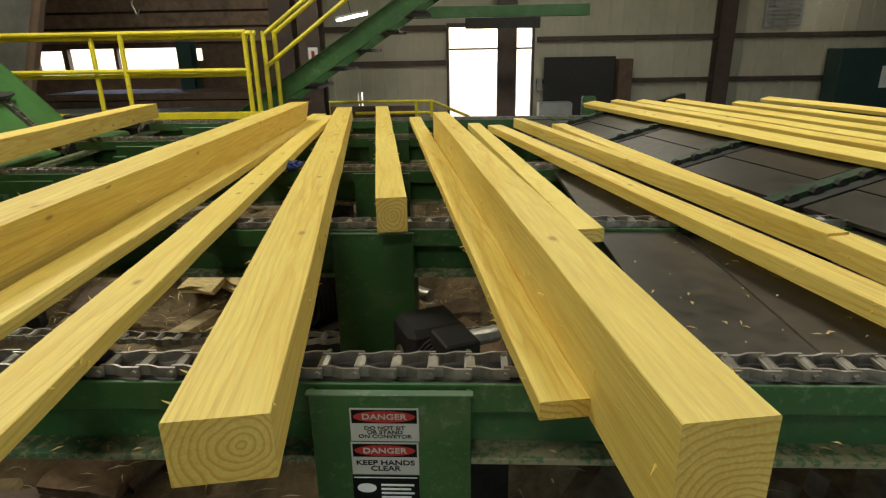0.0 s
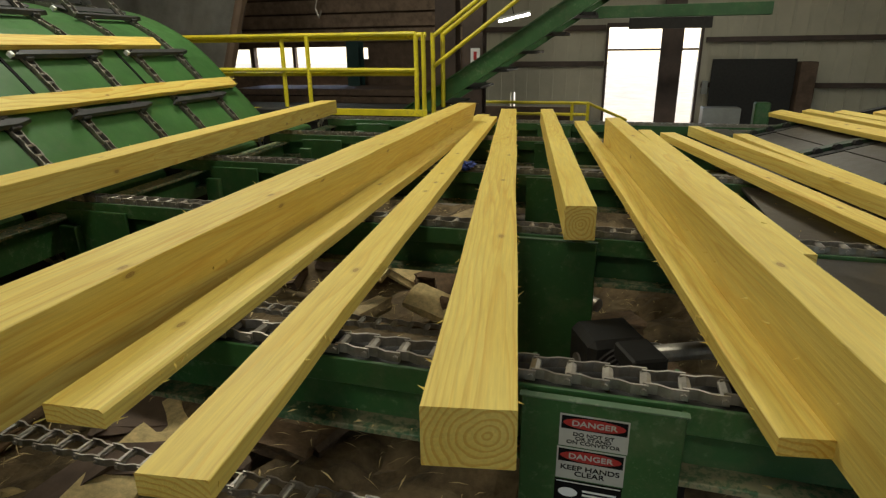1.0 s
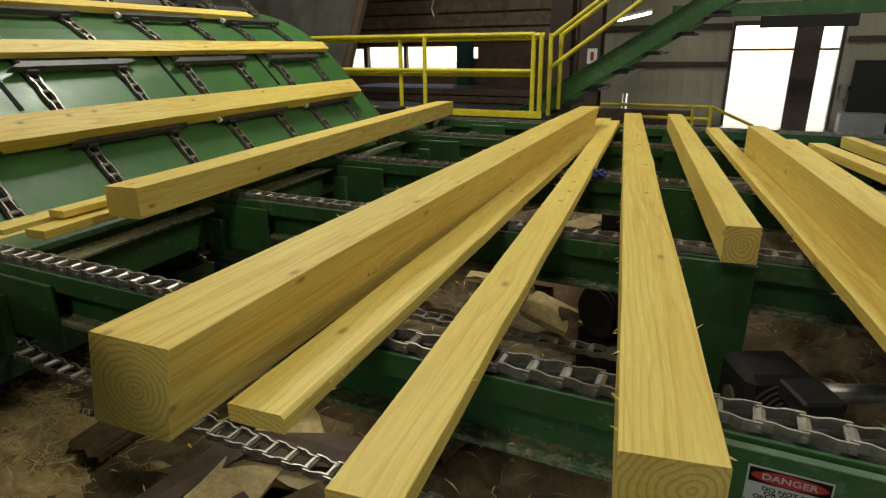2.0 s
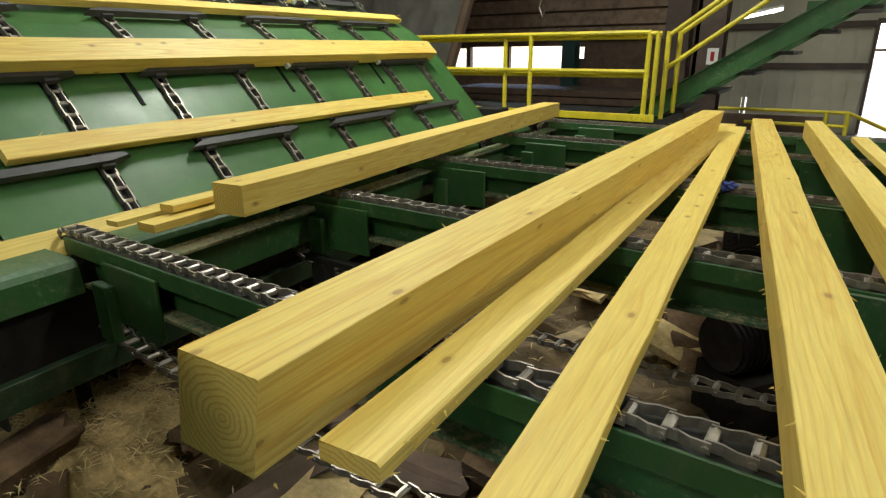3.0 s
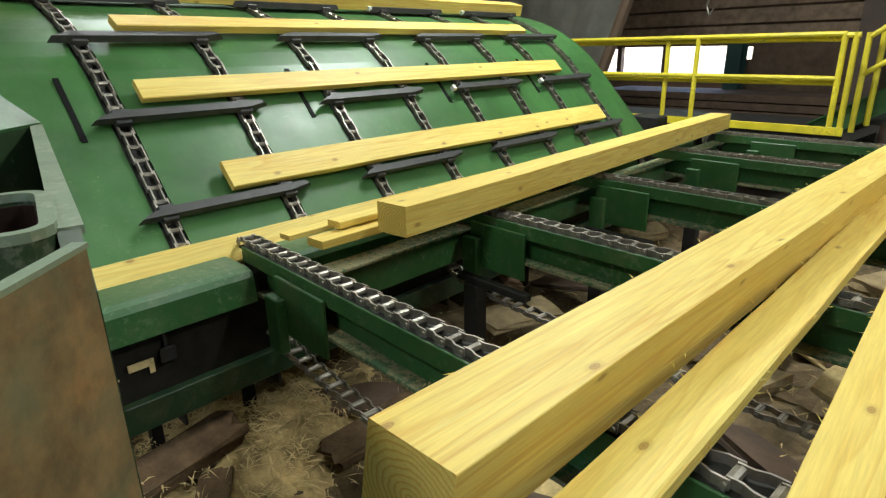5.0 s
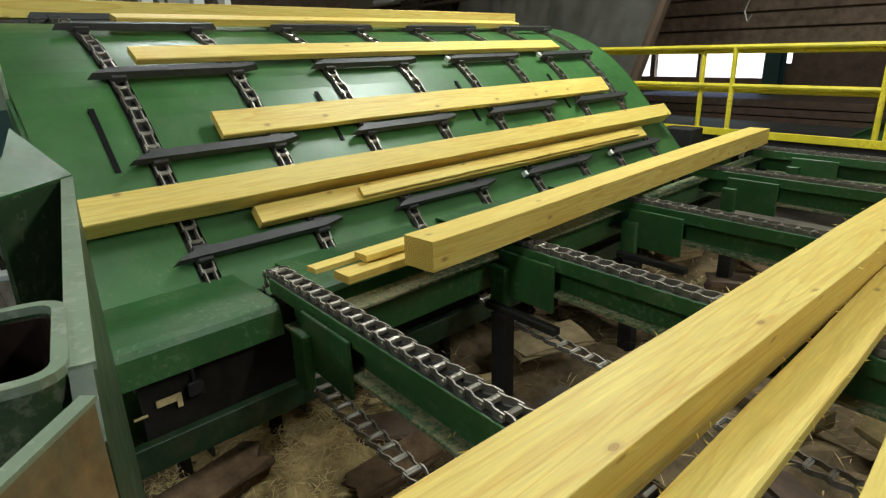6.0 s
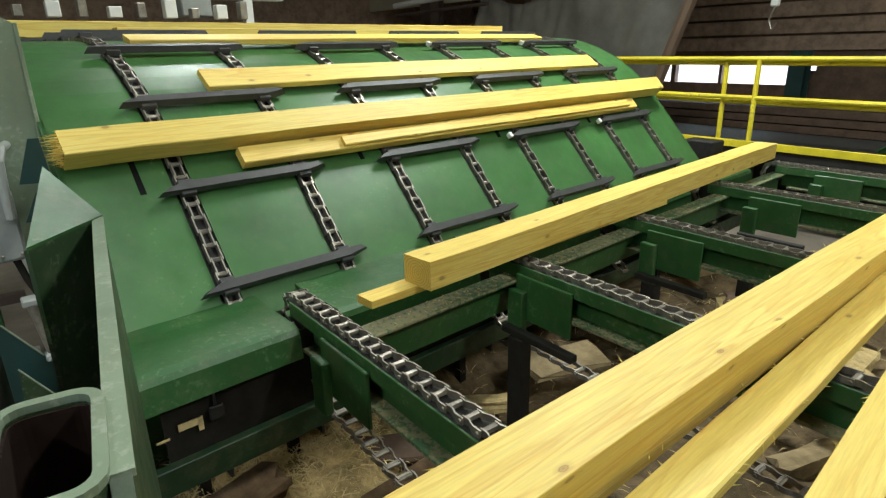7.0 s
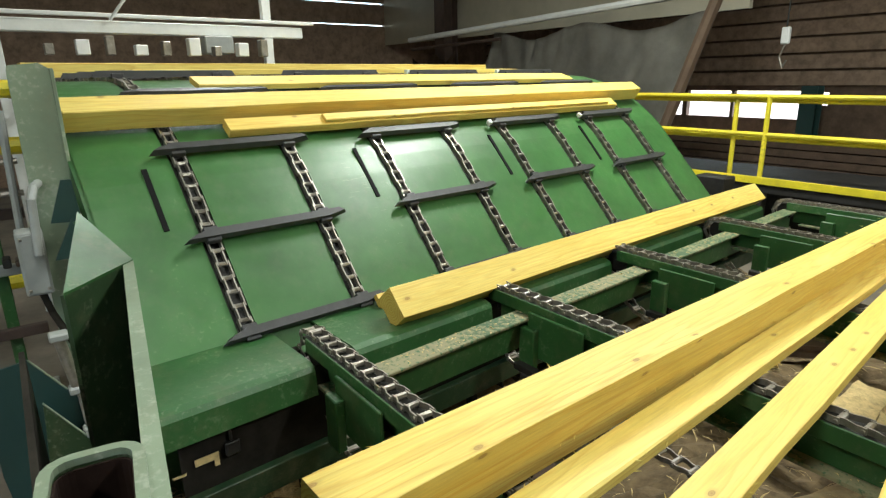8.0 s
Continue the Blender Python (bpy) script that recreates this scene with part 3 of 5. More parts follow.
SECTIONS = [(section_mesh(4), STEP * 2 / 7), (section_mesh(3), STEP * 5.5 / 7)]
FLIGHT_CHAINS = [thing("lift_chain", "steel chain climbing the green lift sheet", "chain", "lift chains") for y in STRANDS]
FLIGHTS = []
ROW0 = 0.845 - SPEED * 8.0
for k in range(-3, 12):
    s0 = ROW0 + STEP * (k - 0)
    for (a, b), me in zip(BAR_SETS, BAR_MESH):
        ob = new("flight_bar", me)
        tagged(ob, "black flight bar bolted across two lift chains", "flight bar", "flight bars")
        if a > 2 and k % 2 == 0:
            part("worn_tip", boxes((-0.012, 0.02, -0.124, -0.098, 0.014, 0.0435), bevel=0.002), WHITE, ob, "pale worn end of the bar")
        for y in (0.0, b - a):
            part("lug", boxes((-0.036, 0.034, y - 0.03, y + 0.03, 0.0, 0.03), bevel=0.003), FLIGHT, ob)
        FLIGHTS.append((ob, s0, a, 0.0))
    for parent, y in zip(FLIGHT_CHAINS, STRANDS):
        for me, mid in SECTIONS:
            ob = new("chain_section", me)
            ob.parent = parent
            FLIGHTS.append((ob, s0 + mid, y, -0.004))

# ---- pieces carried by the lift: place at 8 s, ends along the foot, width, thickness, time of picking up ----
def carried_piece(name, label, s8, y0, y1, w, h, material, wait=-9.0, layer=0.0, fuzz=4, rest=0.0):
    ob = part(name, timber_mesh(w, h, y1 - y0, RNG, 0.003, fuzz), material)
    tagged(ob, label, name.replace("_", " "), "pieces on the lift")
    return (ob, s8, y0, w, wait, layer, rest)


def splinters(length, w, h, n, rng):
    """Frayed fibres at a broken end."""
    bm = bmesh.new()
    for i in range(n):
        p = Vector((rng.uniform(-w / 2, w / 2), 0.004, rng.uniform(0.0, h)))
        d = Vector((rng.uniform(-0.012, 0.012), -rng.uniform(0.01, length), rng.uniform(-0.01, 0.02)))
        e = Vector((rng.uniform(0.001, 0.004), 0.0, rng.uniform(0.0, 0.002)))
        a, b, c, g = (bm.verts.new(q) for q in (p - e, p + e, p + d, p + Vector((0, 0, 0.003))))
        bm.faces.new((a, b, c))
        bm.faces.new((a, g, c))
        bm.faces.new((b, g, c))
    return bm


CARRIED = [
    carried_piece("timber", "long pine timber with a splintered end riding the lift", 1.0, -0.38, 3.83, 0.11, 0.1, WOOD, -0.235, layer=0.0, fuzz=3),
    carried_piece("board", "pine board with waney edge riding a flight below the long timber", 0.895, 0.265, 3.4, 0.085, 0.045, WOOD_F, -0.28),
    carried_piece("slat", "thin pine slat lying on a board on the lift", 0.905, 0.77, 3.28, 0.05, 0.02, WOOD_F, -0.28, rest=0.046),
    carried_piece("board", "flat pine board riding up the lift", 1.345, 0.29, 3.36, 0.13, 0.032, WOOD_F, -0.24, layer=0.026),
    carried_piece("board", "flat pine board high on the lift", 1.82, 0.11, 3.2, 0.1, 0.032, WOOD_F, -0.2),
    carried_piece("board", "pale pine board near the top of the lift", 2.255, 0.18, 3.2, 0.09, 0.04, WOOD_F),
    carried_piece("timber", "wide pine timber going over the top of the lift", 2.67, -0.3, 3.66, 0.13, 0.09, WOOD),
    carried_piece("board", "narrow pine board with splintered end on the lift", 3.18, 0.2, 3.8, 0.09, 0.04, WOOD_F),
    carried_piece("board", "narrow pine board at the crest of the lift", 3.62, 0.2, 3.3, 0.09, 0.04, WOOD_F),
]

part("splintered_end", splinters(0.07, 0.11, 0.1, 130, RNG), WOOD_F, CARRIED[0][0], "frayed fibres of the broken end")
far_end = splinters(0.06, 0.09, 0.04, 50, RNG)
bmesh.ops.transform(far_end, matrix=pose(0, 3.6, 0, 0, 0, 180), verts=far_end.verts)
part("splintered_end", far_end, WOOD_F, CARRIED[7][0], "frayed fibres of the broken end")

# the timber that waits at the lift's foot, and the slats beside it
Z_TIMBER = part("timber", timber_mesh(0.142, 0.11, 3.5, RNG, 0.0, 4), WOOD)
tagged(Z_TIMBER, "squared pine timber tipping from the rail tips onto the lift", "timber", "timbers on the deck")
SLATS = []
for label, x, y, w, h, length, z, rz in (("thin pine slat beside the squared timber", -2.1, 1.22, 0.06, 0.02, 2.6, 1.315, 5.0), ("thin pine slat tucked against the squared timber", -2.03, 1.38, 0.07, 0.025, 2.2, 1.34, 4.5), ("short pine slat under the end of the squared timber", -1.98, 1.27, 0.09, 0.03, 2.0, 1.302, 4.0)):
    ob = part("slat", timber_mesh(w, h, length, RNG, 0.0, 4), WOOD_F)
    tagged(ob, label, "slat", "slats at the lift foot")
    SLATS.append((ob, x, y, z, rz))


# ---- yellow guard rails, stair and gallery ----
def guard(name, label, runs, posts, r=0.022):
    ob = thing(name, label, "guard rail")
    for pts in runs:
        part("rail", tube(pts, r), YELLOW, ob, smooth=False)
    for a, b in posts:
        part("post", tube([a, b], r * 1.1), YELLOW, ob)
    return ob


GY = 6.2
guard("guard_rail", "yellow painted double pipe guard rail of the gallery",
      [[(-5.3, GY, 2.005), (-1.82, GY, 2.0)], [(-5.3, GY + 0.05, 1.965), (-1.82, GY + 0.05, 1.962)], [(-5.3, GY, 1.655), (-1.82, GY, 1.645)], [(-5.3, GY + 0.05, 1.6), (-1.82, GY + 0.05, 1.605)], [(-1.82, GY, 1.99), (-1.72, GY, 1.99)]],
      [((-1.82, GY, 1.2), (-1.82, GY, 2.0)), ((-1.74, GY, 1.2), (-1.74, GY, 2.0)), ((-3.05, GY, 1.2), (-3.05, GY, 1.99)), ((-3.375, GY + 0.04, 1.2), (-3.375, GY + 0.04, 1.96)), ((-4.6, GY, 1.2), (-4.6, GY, 1.99))])
tagged(part("gallery_edge", boxes((-5.2, -1.7, GY - 0.05, GY - 0.03, 1.18, 1.25), bevel=0.003), YELLOW), "yellow toe plate along the gallery floor", "toe plate")
tagged(part("gallery", boxes((-5.2, -1.7, GY - 0.03, 7.4, 1.1, 1.19), (-5.2, -1.7, 7.3, 7.4, FLOOR, 1.1), (-3.1, -3.0, 6.2, 6.3, FLOOR, 1.1), (-1.8, -1.72, 6.2, 6.3, FLOOR, 1.1)), DARKSTEEL), "dark steel gallery floor behind the deck", "gallery")
ob = thing("stair", "green steel stair with yellow hand rails rising from the gallery", "stair")
for y in (6.55, 7.35):
    bm = bmesh.new()
    a = math.atan2(1.14, 1.83)
    box(bm, -0.1, 4.2, -0.012, 0.012, -0.09, 0.09, m=pose(-1.95, y, 1.2, 0, -math.degrees(a), 0))
    box(bm, -0.1, 4.2, -0.05, 0.012, 0.085, 0.095, m=pose(-1.95, y, 1.2, 0, -math.degrees(a), 0))
    box(bm, -0.1, 4.2, -0.05, 0.012, -0.095, -0.085, m=pose(-1.95, y, 1.2, 0, -math.degrees(a), 0))
    part("stringer", bm, GREEN, ob)
for i in range(9):
    part("tread", boxes((-1.8 + i * 0.29, -1.52 + i * 0.29, 6.57, 7.33, 1.25 + i * 0.18, 1.28 + i * 0.18)), DARKSTEEL, ob)
for dz in (0.0, 0.3):
    part("hand_rail", tube([(-1.7, 6.4, 1.67 + dz), (1.2, 6.4, 3.75 + dz)], 0.022), YELLOW, ob)
part("hand_rail", tube([(-1.62, 6.5, 1.99), (1.2, 6.5, 4.0)], 0.022), YELLOW, ob)
for x in (-1.7, -1.62, 0.2):
    z = 1.2 + max(0, (x + 1.7)) * 0.7
    part("post", tube([(x, 6.4 if x < -1.65 else 6.5, z), (x, 6.4 if x < -1.65 else 6.5, z + 0.8)], 0.024), YELLOW, ob)

guard("guard_rail", "yellow guard rail beside the far doorway", [[(-1.76, 9.0, 1.09), (-0.19, 9.0, 1.09)], [(-1.3, 9.0, 0.93), (-0.19, 9.0, 0.93)], [(-0.19, 9.0, 1.09), (0.35, 9.6, 0.8)]],
      [((-0.41, 9.0, FLOOR), (-0.41, 9.0, 1.09)), ((-0.19, 9.0, FLOOR), (-0.19, 9.0, 1.09)), ((-1.7, 9.0, FLOOR), (-1.7, 9.0, 1.09))])


def column(x, y, w, top=6.0, material=BROWNSTEEL, label="brown steel building column"):
    bm = boxes((x - w / 2, x + w / 2, y - w / 2, y - w / 2 + 0.015, FLOOR, top), (x - w / 2, x + w / 2, y + w / 2 - 0.015, y + w / 2, FLOOR, top), (x - 0.008, x + 0.008, y - w / 2 + 0.015, y + w / 2 - 0.015, FLOOR, top))
    return tagged(part("column", bm, material), label, "column", "building columns")


column(1.12, 12.6, 0.36, label="dark steel column standing in the doorway")
column(-2.25, 9.0, 0.3)
column(-1.62, 8.0, 0.26)
column(5.4, 12.8, 0.3)
column(-4.85, 11.5, 0.26, 2.0, material=TEAL, label="green steel column by the strip window")
sg = thing("wall_sign", "small white notice with a red mark on a column", "sign")
part("panel", boxes((-1.64, -1.52, 7.86, 7.866, 1.67, 1.85)), WHITE, sg)
part("mark", boxes((-1.6, -1.56, 7.854, 7.859, 1.71, 1.81)), RED, sg)


# ---- the end frame beside the lift ----
FRAME = thing("end_frame", "green and rusty steel frame of plates beside the lift foot", "machine frame")
a, b = Vector((-0.775, 0.398)), Vector((-1.822, 0.537))
d = (b - a)
mm = pose(a.x, a.y, 0, 0, 0, math.degrees(math.atan2(d.y, d.x)))
prof = [(0, FLOOR), (0, 1.76), (0.06, 1.80), (d.length, 1.8), (d.length, FLOOR)]
part("guide_plate", extrude(prof, 0.0, 0.018), GREEN_SCRAPED, FRAME, m=mm)
part("edge_strip", extrude([(0.06, 1.795), (0.06, 1.803), (d.length, 1.803), (d.length, 1.795)], -0.003, 0.02), PALEGREEN, FRAME, "bare shiny edge", m=mm)


def hollow(w, dpt, wall, z0, z1, r=0.045):
    bm = bmesh.new()
    loops = []
    for inset, z in ((0, z0), (0, z1), (wall, z1), (wall, z0)):
        ring = []
        for cx, cy, a0 in ((1, 1, 0), (-1, 1, 90), (-1, -1, 180), (1, -1, 270)):
            for i in range(5):
                t = radians(a0 + i * 22.5)
                rr = max(0.004, r - inset)
                ring.append(bm.verts.new((cx * (w / 2 - r) + rr * math.cos(t), cy * (dpt / 2 - r) + rr * math.sin(t), z)))
        loops.append(ring)
    n = len(loops[0])
    for p, q in zip(loops, loops[1:] + loops[:1]):
        for i in range(n):
            bm.faces.new((p[i], p[(i + 1) % n], q[(i + 1) % n], q[i]))
    return bm


part("box_post", hollow(0.19, 0.1, 0.01, FLOOR, 1.806, 0.03), GREEN_SCRAPED, FRAME, "open-topped rectangular tube", m=pose(-0.915, 0.348, 0, 0, 0, -7.5))
# a very dark brown lining just within the tube's walls
part("tube_lining", hollow(0.169, 0.079, 0.003, FLOOR, 1.796, 0.02), DARKBROWN, FRAME, "dark brown lining inside the tube", m=pose(-0.915, 0.348, 0, 0, 0, -7.5))
part("tube_rim", hollow(0.194, 0.104, 0.013, 1.800, 1.809, 0.032), PALEGREEN, FRAME, "rim with paint worn to bright metal", m=pose(-0.915, 0.348, 0, 0, 0, -7.5))
part("rust_plate", boxes((0.0, 0.42, -0.012, 0.0, FLOOR, 1.802), bevel=0.003), RUST, FRAME, "rusty brown plate", m=pose(-0.772, 0.398, 0, 0, 0, -41))
part("rust_edge", boxes((0.0, 0.42, -0.0125, 0.0005, 1.799, 1.8035)), PALEGREEN, FRAME, "bare shiny edge", m=pose(-0.772, 0.398, 0, 0, 0, -41))
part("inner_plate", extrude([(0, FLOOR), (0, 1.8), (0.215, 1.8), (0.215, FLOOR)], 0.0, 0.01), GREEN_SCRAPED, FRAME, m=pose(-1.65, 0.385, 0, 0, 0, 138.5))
# the web's near-black colour carries the shade inside the frame
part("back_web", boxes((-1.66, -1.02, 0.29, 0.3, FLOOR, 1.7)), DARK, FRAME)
bm = bmesh.new()
tri = [(-1.648, 0.383, 1.806), (-1.824, 0.539, 1.806), (-2.03, 0.46, 1.9)]
vs = [bm.verts.new(p) for p in tri] + [bm.verts.new((p[0], p[1], p[2] - 0.012)) for p in tri]
for f in ((0, 1, 2), (5, 4, 3), (0, 3, 4, 1), (1, 4, 5, 2), (2, 5, 3, 0)):
    bm.faces.new([vs[i] for i in f])
part("gusset", bm, GREEN, FRAME)


# ---- danger stickers on the support box ----
def words(text, size, x, y, z, material, parent, name="lettering", stretch=1.0):
    """Flat lettering that faces -y, centred on x."""
    cu = bpy.data.curves.new(name, "FONT")
    cu.body, cu.size, cu.align_x, cu.align_y, cu.space_line = text, size, "CENTER", "CENTER", 0.85
    cu.offset = size * 0.018
    cu.extrude = 0.0003
    tmp = bpy.data.objects.new(name, cu)
    scene.collection.objects.link(tmp)
    me = bpy.data.meshes.new_from_object(tmp.evaluated_get(bpy.context.evaluated_depsgraph_get()))
    bpy.data.objects.remove(tmp)
    me.materials.clear()
    me.materials.append(material)
    ob = new(name, me)
    ob.parent = parent
    ob.matrix_local = Matrix.LocRotScale((x, y, z), Euler((radians(90), 0, 0)), (stretch, 1, 1))
    return ob


def oval(w, h, y, x, z, segments=28):
    bm = bmesh.new()
    a = [bm.verts.new((x + w / 2 * math.cos(i * math.tau / segments), y, z + h / 2 * math.sin(i * math.tau / segments))) for i in range(segments)]
    b = [bm.verts.new((v.co.x, y + 0.0005, v.co.z)) for v in a]
    bm.faces.new(a)
    bm.faces.new(b)
    for i in range(segments):
        bm.faces.new((a[i], a[(i + 1) % segments], b[(i + 1) % segments], b[i]))
    return bm


SY = RAIL_Y[0] - 0.0702


def sticker(label, x, z0, z1, lines, size):
    ob = thing("danger_sticker", label, "sticker", "danger stickers")
    w = 0.12
    part("sheet", boxes((x - w / 2, x + w / 2, SY - 0.001, SY, z0, z1)), STICKER, ob)
    part("border", boxes((x - w / 2 + 0.003, x + w / 2 - 0.003, SY - 0.0016, SY - 0.0011, z1 - 0.03, z1 - 0.003)), BLACK, ob)
    part("oval", oval(w - 0.012, 0.023, SY - 0.0022, x, z1 - 0.0165), RED, ob)
    words("DANGER", 0.0155, x, SY - 0.0028, z1 - 0.0165, STICKER, ob, stretch=1.25)
    words(lines, size, x, SY - 0.0016, (z0 + z1 - 0.03) / 2, BLACK, ob, stretch=1.25)
    return ob


sticker("white danger sticker that forbids sitting on the conveyor", 0.19, 1.176, 1.243, "DO NOT SIT\nOR STAND\nON CONVEYOR", 0.0102)
sticker("white danger sticker that says keep clear", 0.188, 1.105, 1.173, "KEEP HANDS\nCLEAR", 0.0145)
ob = thing("notice_sticker", "black sticker with a pale oval and small print", "sticker")
part("sheet", boxes((0.127, 0.247, SY - 0.001, SY, 1.03, 1.102)), BLACK, ob)
part("border", boxes((0.13, 0.244, SY - 0.0015, SY - 0.0011, 1.097, 1.099)), WHITE, ob)
part("oval", oval(0.035, 0.02, SY - 0.0018, 0.152, 1.075), WHITE, ob)
for i in range(4):
    part("print_line", boxes((0.178, 0.238 - 0.006 * (i % 2), SY - 0.0016, SY - 0.0011, 1.08 - i * 0.009, 1.084 - i * 0.009)), WHITE, ob)


# ---- the right-hand lift with its stacked boards ----
RLIFT = thing("right_lift", "inclined lift with dark steel plates and green ribs", "lumber lift")


def right_point(f, up, lift=0.0):
    """f: 0 at the near end of its foot line to 1 at the far end; up: metres up its slope."""
    foot = Vector((1.95, 0.35, 1.29)).lerp(Vector((0.9, 4.35, 1.29)), f)
    side = Vector((0.967, 0.254, 0))
    c, s_ = math.cos(radians(12.6)), math.sin(radians(12.6))
    return foot + side * (up * c - lift * s_) + Vector((0, 0, up * s_ + lift * c))


def slab(f0, f1, u0, u1, l0, l1):
    bm = bmesh.new()
    vs = [bm.verts.new(right_point(f, u, l)) for l in (l0, l1) for f, u in ((f0, u0), (f1, u0), (f1, u1), (f0, u1))]
    for q in ((0, 1, 2, 3), (4, 7, 6, 5), (0, 4, 5, 1), (1, 5, 6, 2), (2, 6, 7, 3), (3, 7, 4, 0)):
        bm.faces.new([vs[i] for i in q])
    return bm


for i in range(6):
    f = i / 6
    for r in range(2):
        part("wear_plate", slab(f + 0.004, f + 0.132, 0.01 + r * 0.21, 0.216 + r * 0.21, -0.01, 0.004 + 0.003 * r), PLATE, RLIFT, "scuffed dark steel plate")
    part("rib", slab(f + 0.135, f + 0.146, -0.02, 0.95, -0.06, 0.006), DARKSTEEL, RLIFT)
    part("rib", slab(f + 0.15, f + 0.163, -0.04, 0.5, -0.06, 0.02), DARKGREEN, RLIFT)
    bm = bmesh.new()
    for j in range(7):
        p = right_point(f + 0.147, 0.02 + j * 0.1, 0.012)
        bmesh.ops.create_cone(bm, cap_ends=True, segments=8, radius1=0.022, radius2=0.022, depth=0.025, matrix=Matrix.Translation(p) @ pose(0, 0, 0, 90, 0, 14))
    part("chain", bm, DARKSTEEL, RLIFT, "dark greasy chain in its track")
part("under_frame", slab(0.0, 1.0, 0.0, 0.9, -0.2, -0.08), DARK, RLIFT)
for u, f0, f1, w, h, label in ((0.42, -0.2, 1.06, 0.09, 0.028, "rough pine board with sawdust on the dark lift"), (0.53, -0.2, 1.02, 0.05, 0.028, "narrow pine board stacked on the dark lift"), (0.61, -0.2, 0.97, 0.06, 0.022, "pine board among others on the dark lift"),
                               (0.71, -0.2, 0.92, 0.06, 0.02, "pale pine board high on the dark lift"), (0.81, -0.2, 0.8, 0.05, 0.02, "pale pine board at the top of the dark lift"), (0.93, -0.2, 0.78, 0.06, 0.018, "pine board crossing the top of the dark lift")):
    a, b = right_point(f0, u, 0.022), right_point(f1, u, 0.022)
    d = b - a
    ob = part("board", timber_mesh(w, h, d.length, RNG, 0.004, 6), WOOD_F)
    ob.matrix_world = pose(a.x, a.y, a.z, 0, -12, math.degrees(math.atan2(d.y, d.x)) - 90)
    tagged(ob, label, "board", "boards on the dark lift")


# ---- machinery and litter under the deck ----
def motor(x, y, z, turn, size=1.0):
    ob = thing("gear_motor", "greasy black gear motor under the deck", "motor", "deck motors", m=pose(x, y, z, 0, 0, turn))
    bm = bmesh.new()
    bmesh.ops.create_cone(bm, cap_ends=True, segments=20, radius1=0.1 * size, radius2=0.1 * size, depth=0.26 * size, matrix=pose(0, 0, 0, 90))
    part("housing", bm, GREASE, ob)
    for i in range(10):
        bm = bmesh.new()
        bmesh.ops.create_cone(bm, cap_ends=True, segments=20, radius1=0.112 * size, radius2=0.112 * size, depth=0.008 * size, matrix=pose(0, (-0.11 + i * 0.024) * size, 0, 90))
        part("fin", bm, GREASE, ob)
    part("gear_box", boxes((-0.11 * size, 0.11 * size, 0.13 * size, 0.33 * size, -0.14 * size, 0.12 * size), bevel=0.02), DARKSTEEL, ob)
    bm = bmesh.new()
    bmesh.ops.create_cone(bm, cap_ends=True, segments=16, radius1=0.028, radius2=0.028, depth=0.5, matrix=pose(0.15, 0.23 * size, 0, 0, 90))
    part("shaft", bm, CHAIN, ob)
    part("junction_box", boxes((-0.05, 0.05, -0.06, 0.06, 0.1 * size, 0.16 * size), bevel=0.006), DARKSTEEL, ob)
    part("foot", boxes((-0.12, 0.12, -0.1, 0.3, -(z - FLOOR), -0.12 * size)), DARK, ob)
    return ob


motor(0.3, 1.68, 0.95, 25, 0.85)
motor(-0.28, 2.5, 0.86, -35)
motor(-0.42, 3.4, 0.86, 10)

bm = bmesh.new()
N = 70
rng = random.Random(11)
for i in range(N + 1):
    for j in range(N + 1):
        x, y = -3.1 + 5.0 * i / N, -0.6 + 6.2 * j / N
        h = 0.05 + 0.16 * (noise.fractal(Vector((x * 1.3, y * 1.3, 0.3)), 1.0, 2.0, 5) + 0.5) + 0.05 * noise.noise(Vector((x * 9, y * 9, 2.0)))
        e = min(i, N - i, j, N - j) / 4.0
        bm.verts.new((x, y, FLOOR - 0.03 + max(0.0, h) * min(1.0, e)))
bm.verts.ensure_lookup_table()
for i in range(N):
    for j in range(N):
        q = i * (N + 1) + j
        bm.faces.new((bm.verts[q], bm.verts[q + 1], bm.verts[q + N + 2], bm.verts[q + N + 1]))
tagged(part("sawdust_heap", bm, BARK), "brown heap of bark and sawdust under the deck", "sawdust", "", "stuff")


bm = bmesh.new()
N = 44
for i in range(N + 1):
    for j in range(N + 1):
        x, y = -2.9 + 1.35 * i / N, 0.3 + 1.5 * j / N
        h = 0.05 + 0.16 * (noise.fractal(Vector((x * 1.3, y * 1.3, 0.3)), 1.0, 2.0, 5) + 0.5) + 0.05 * noise.noise(Vector((x * 9, y * 9, 2.0)))
        rim = 1.0 - math.hypot((x + 2.2) / 0.42, (y - 1.1) / 0.5) + 0.9 * noise.noise(Vector((x * 4, y * 4, 7.0)))
        bm.verts.new((x, y, FLOOR - 0.03 + max(0.0, h) + max(-0.05, min(0.05, 0.08 * rim)) + 0.012 * noise.noise(Vector((x * 30, y * 30, 1.0)))))
bm.verts.ensure_lookup_table()
for i in range(N):
    for j in range(N):
        q = i * (N + 1) + j
        bm.faces.new((bm.verts[q], bm.verts[q + 1], bm.verts[q + N + 2], bm.verts[q + N + 1]))
tagged(part("straw_heap", bm, STRAW), "straw-coloured sawdust and shavings under the lift foot", "sawdust", "", "stuff")


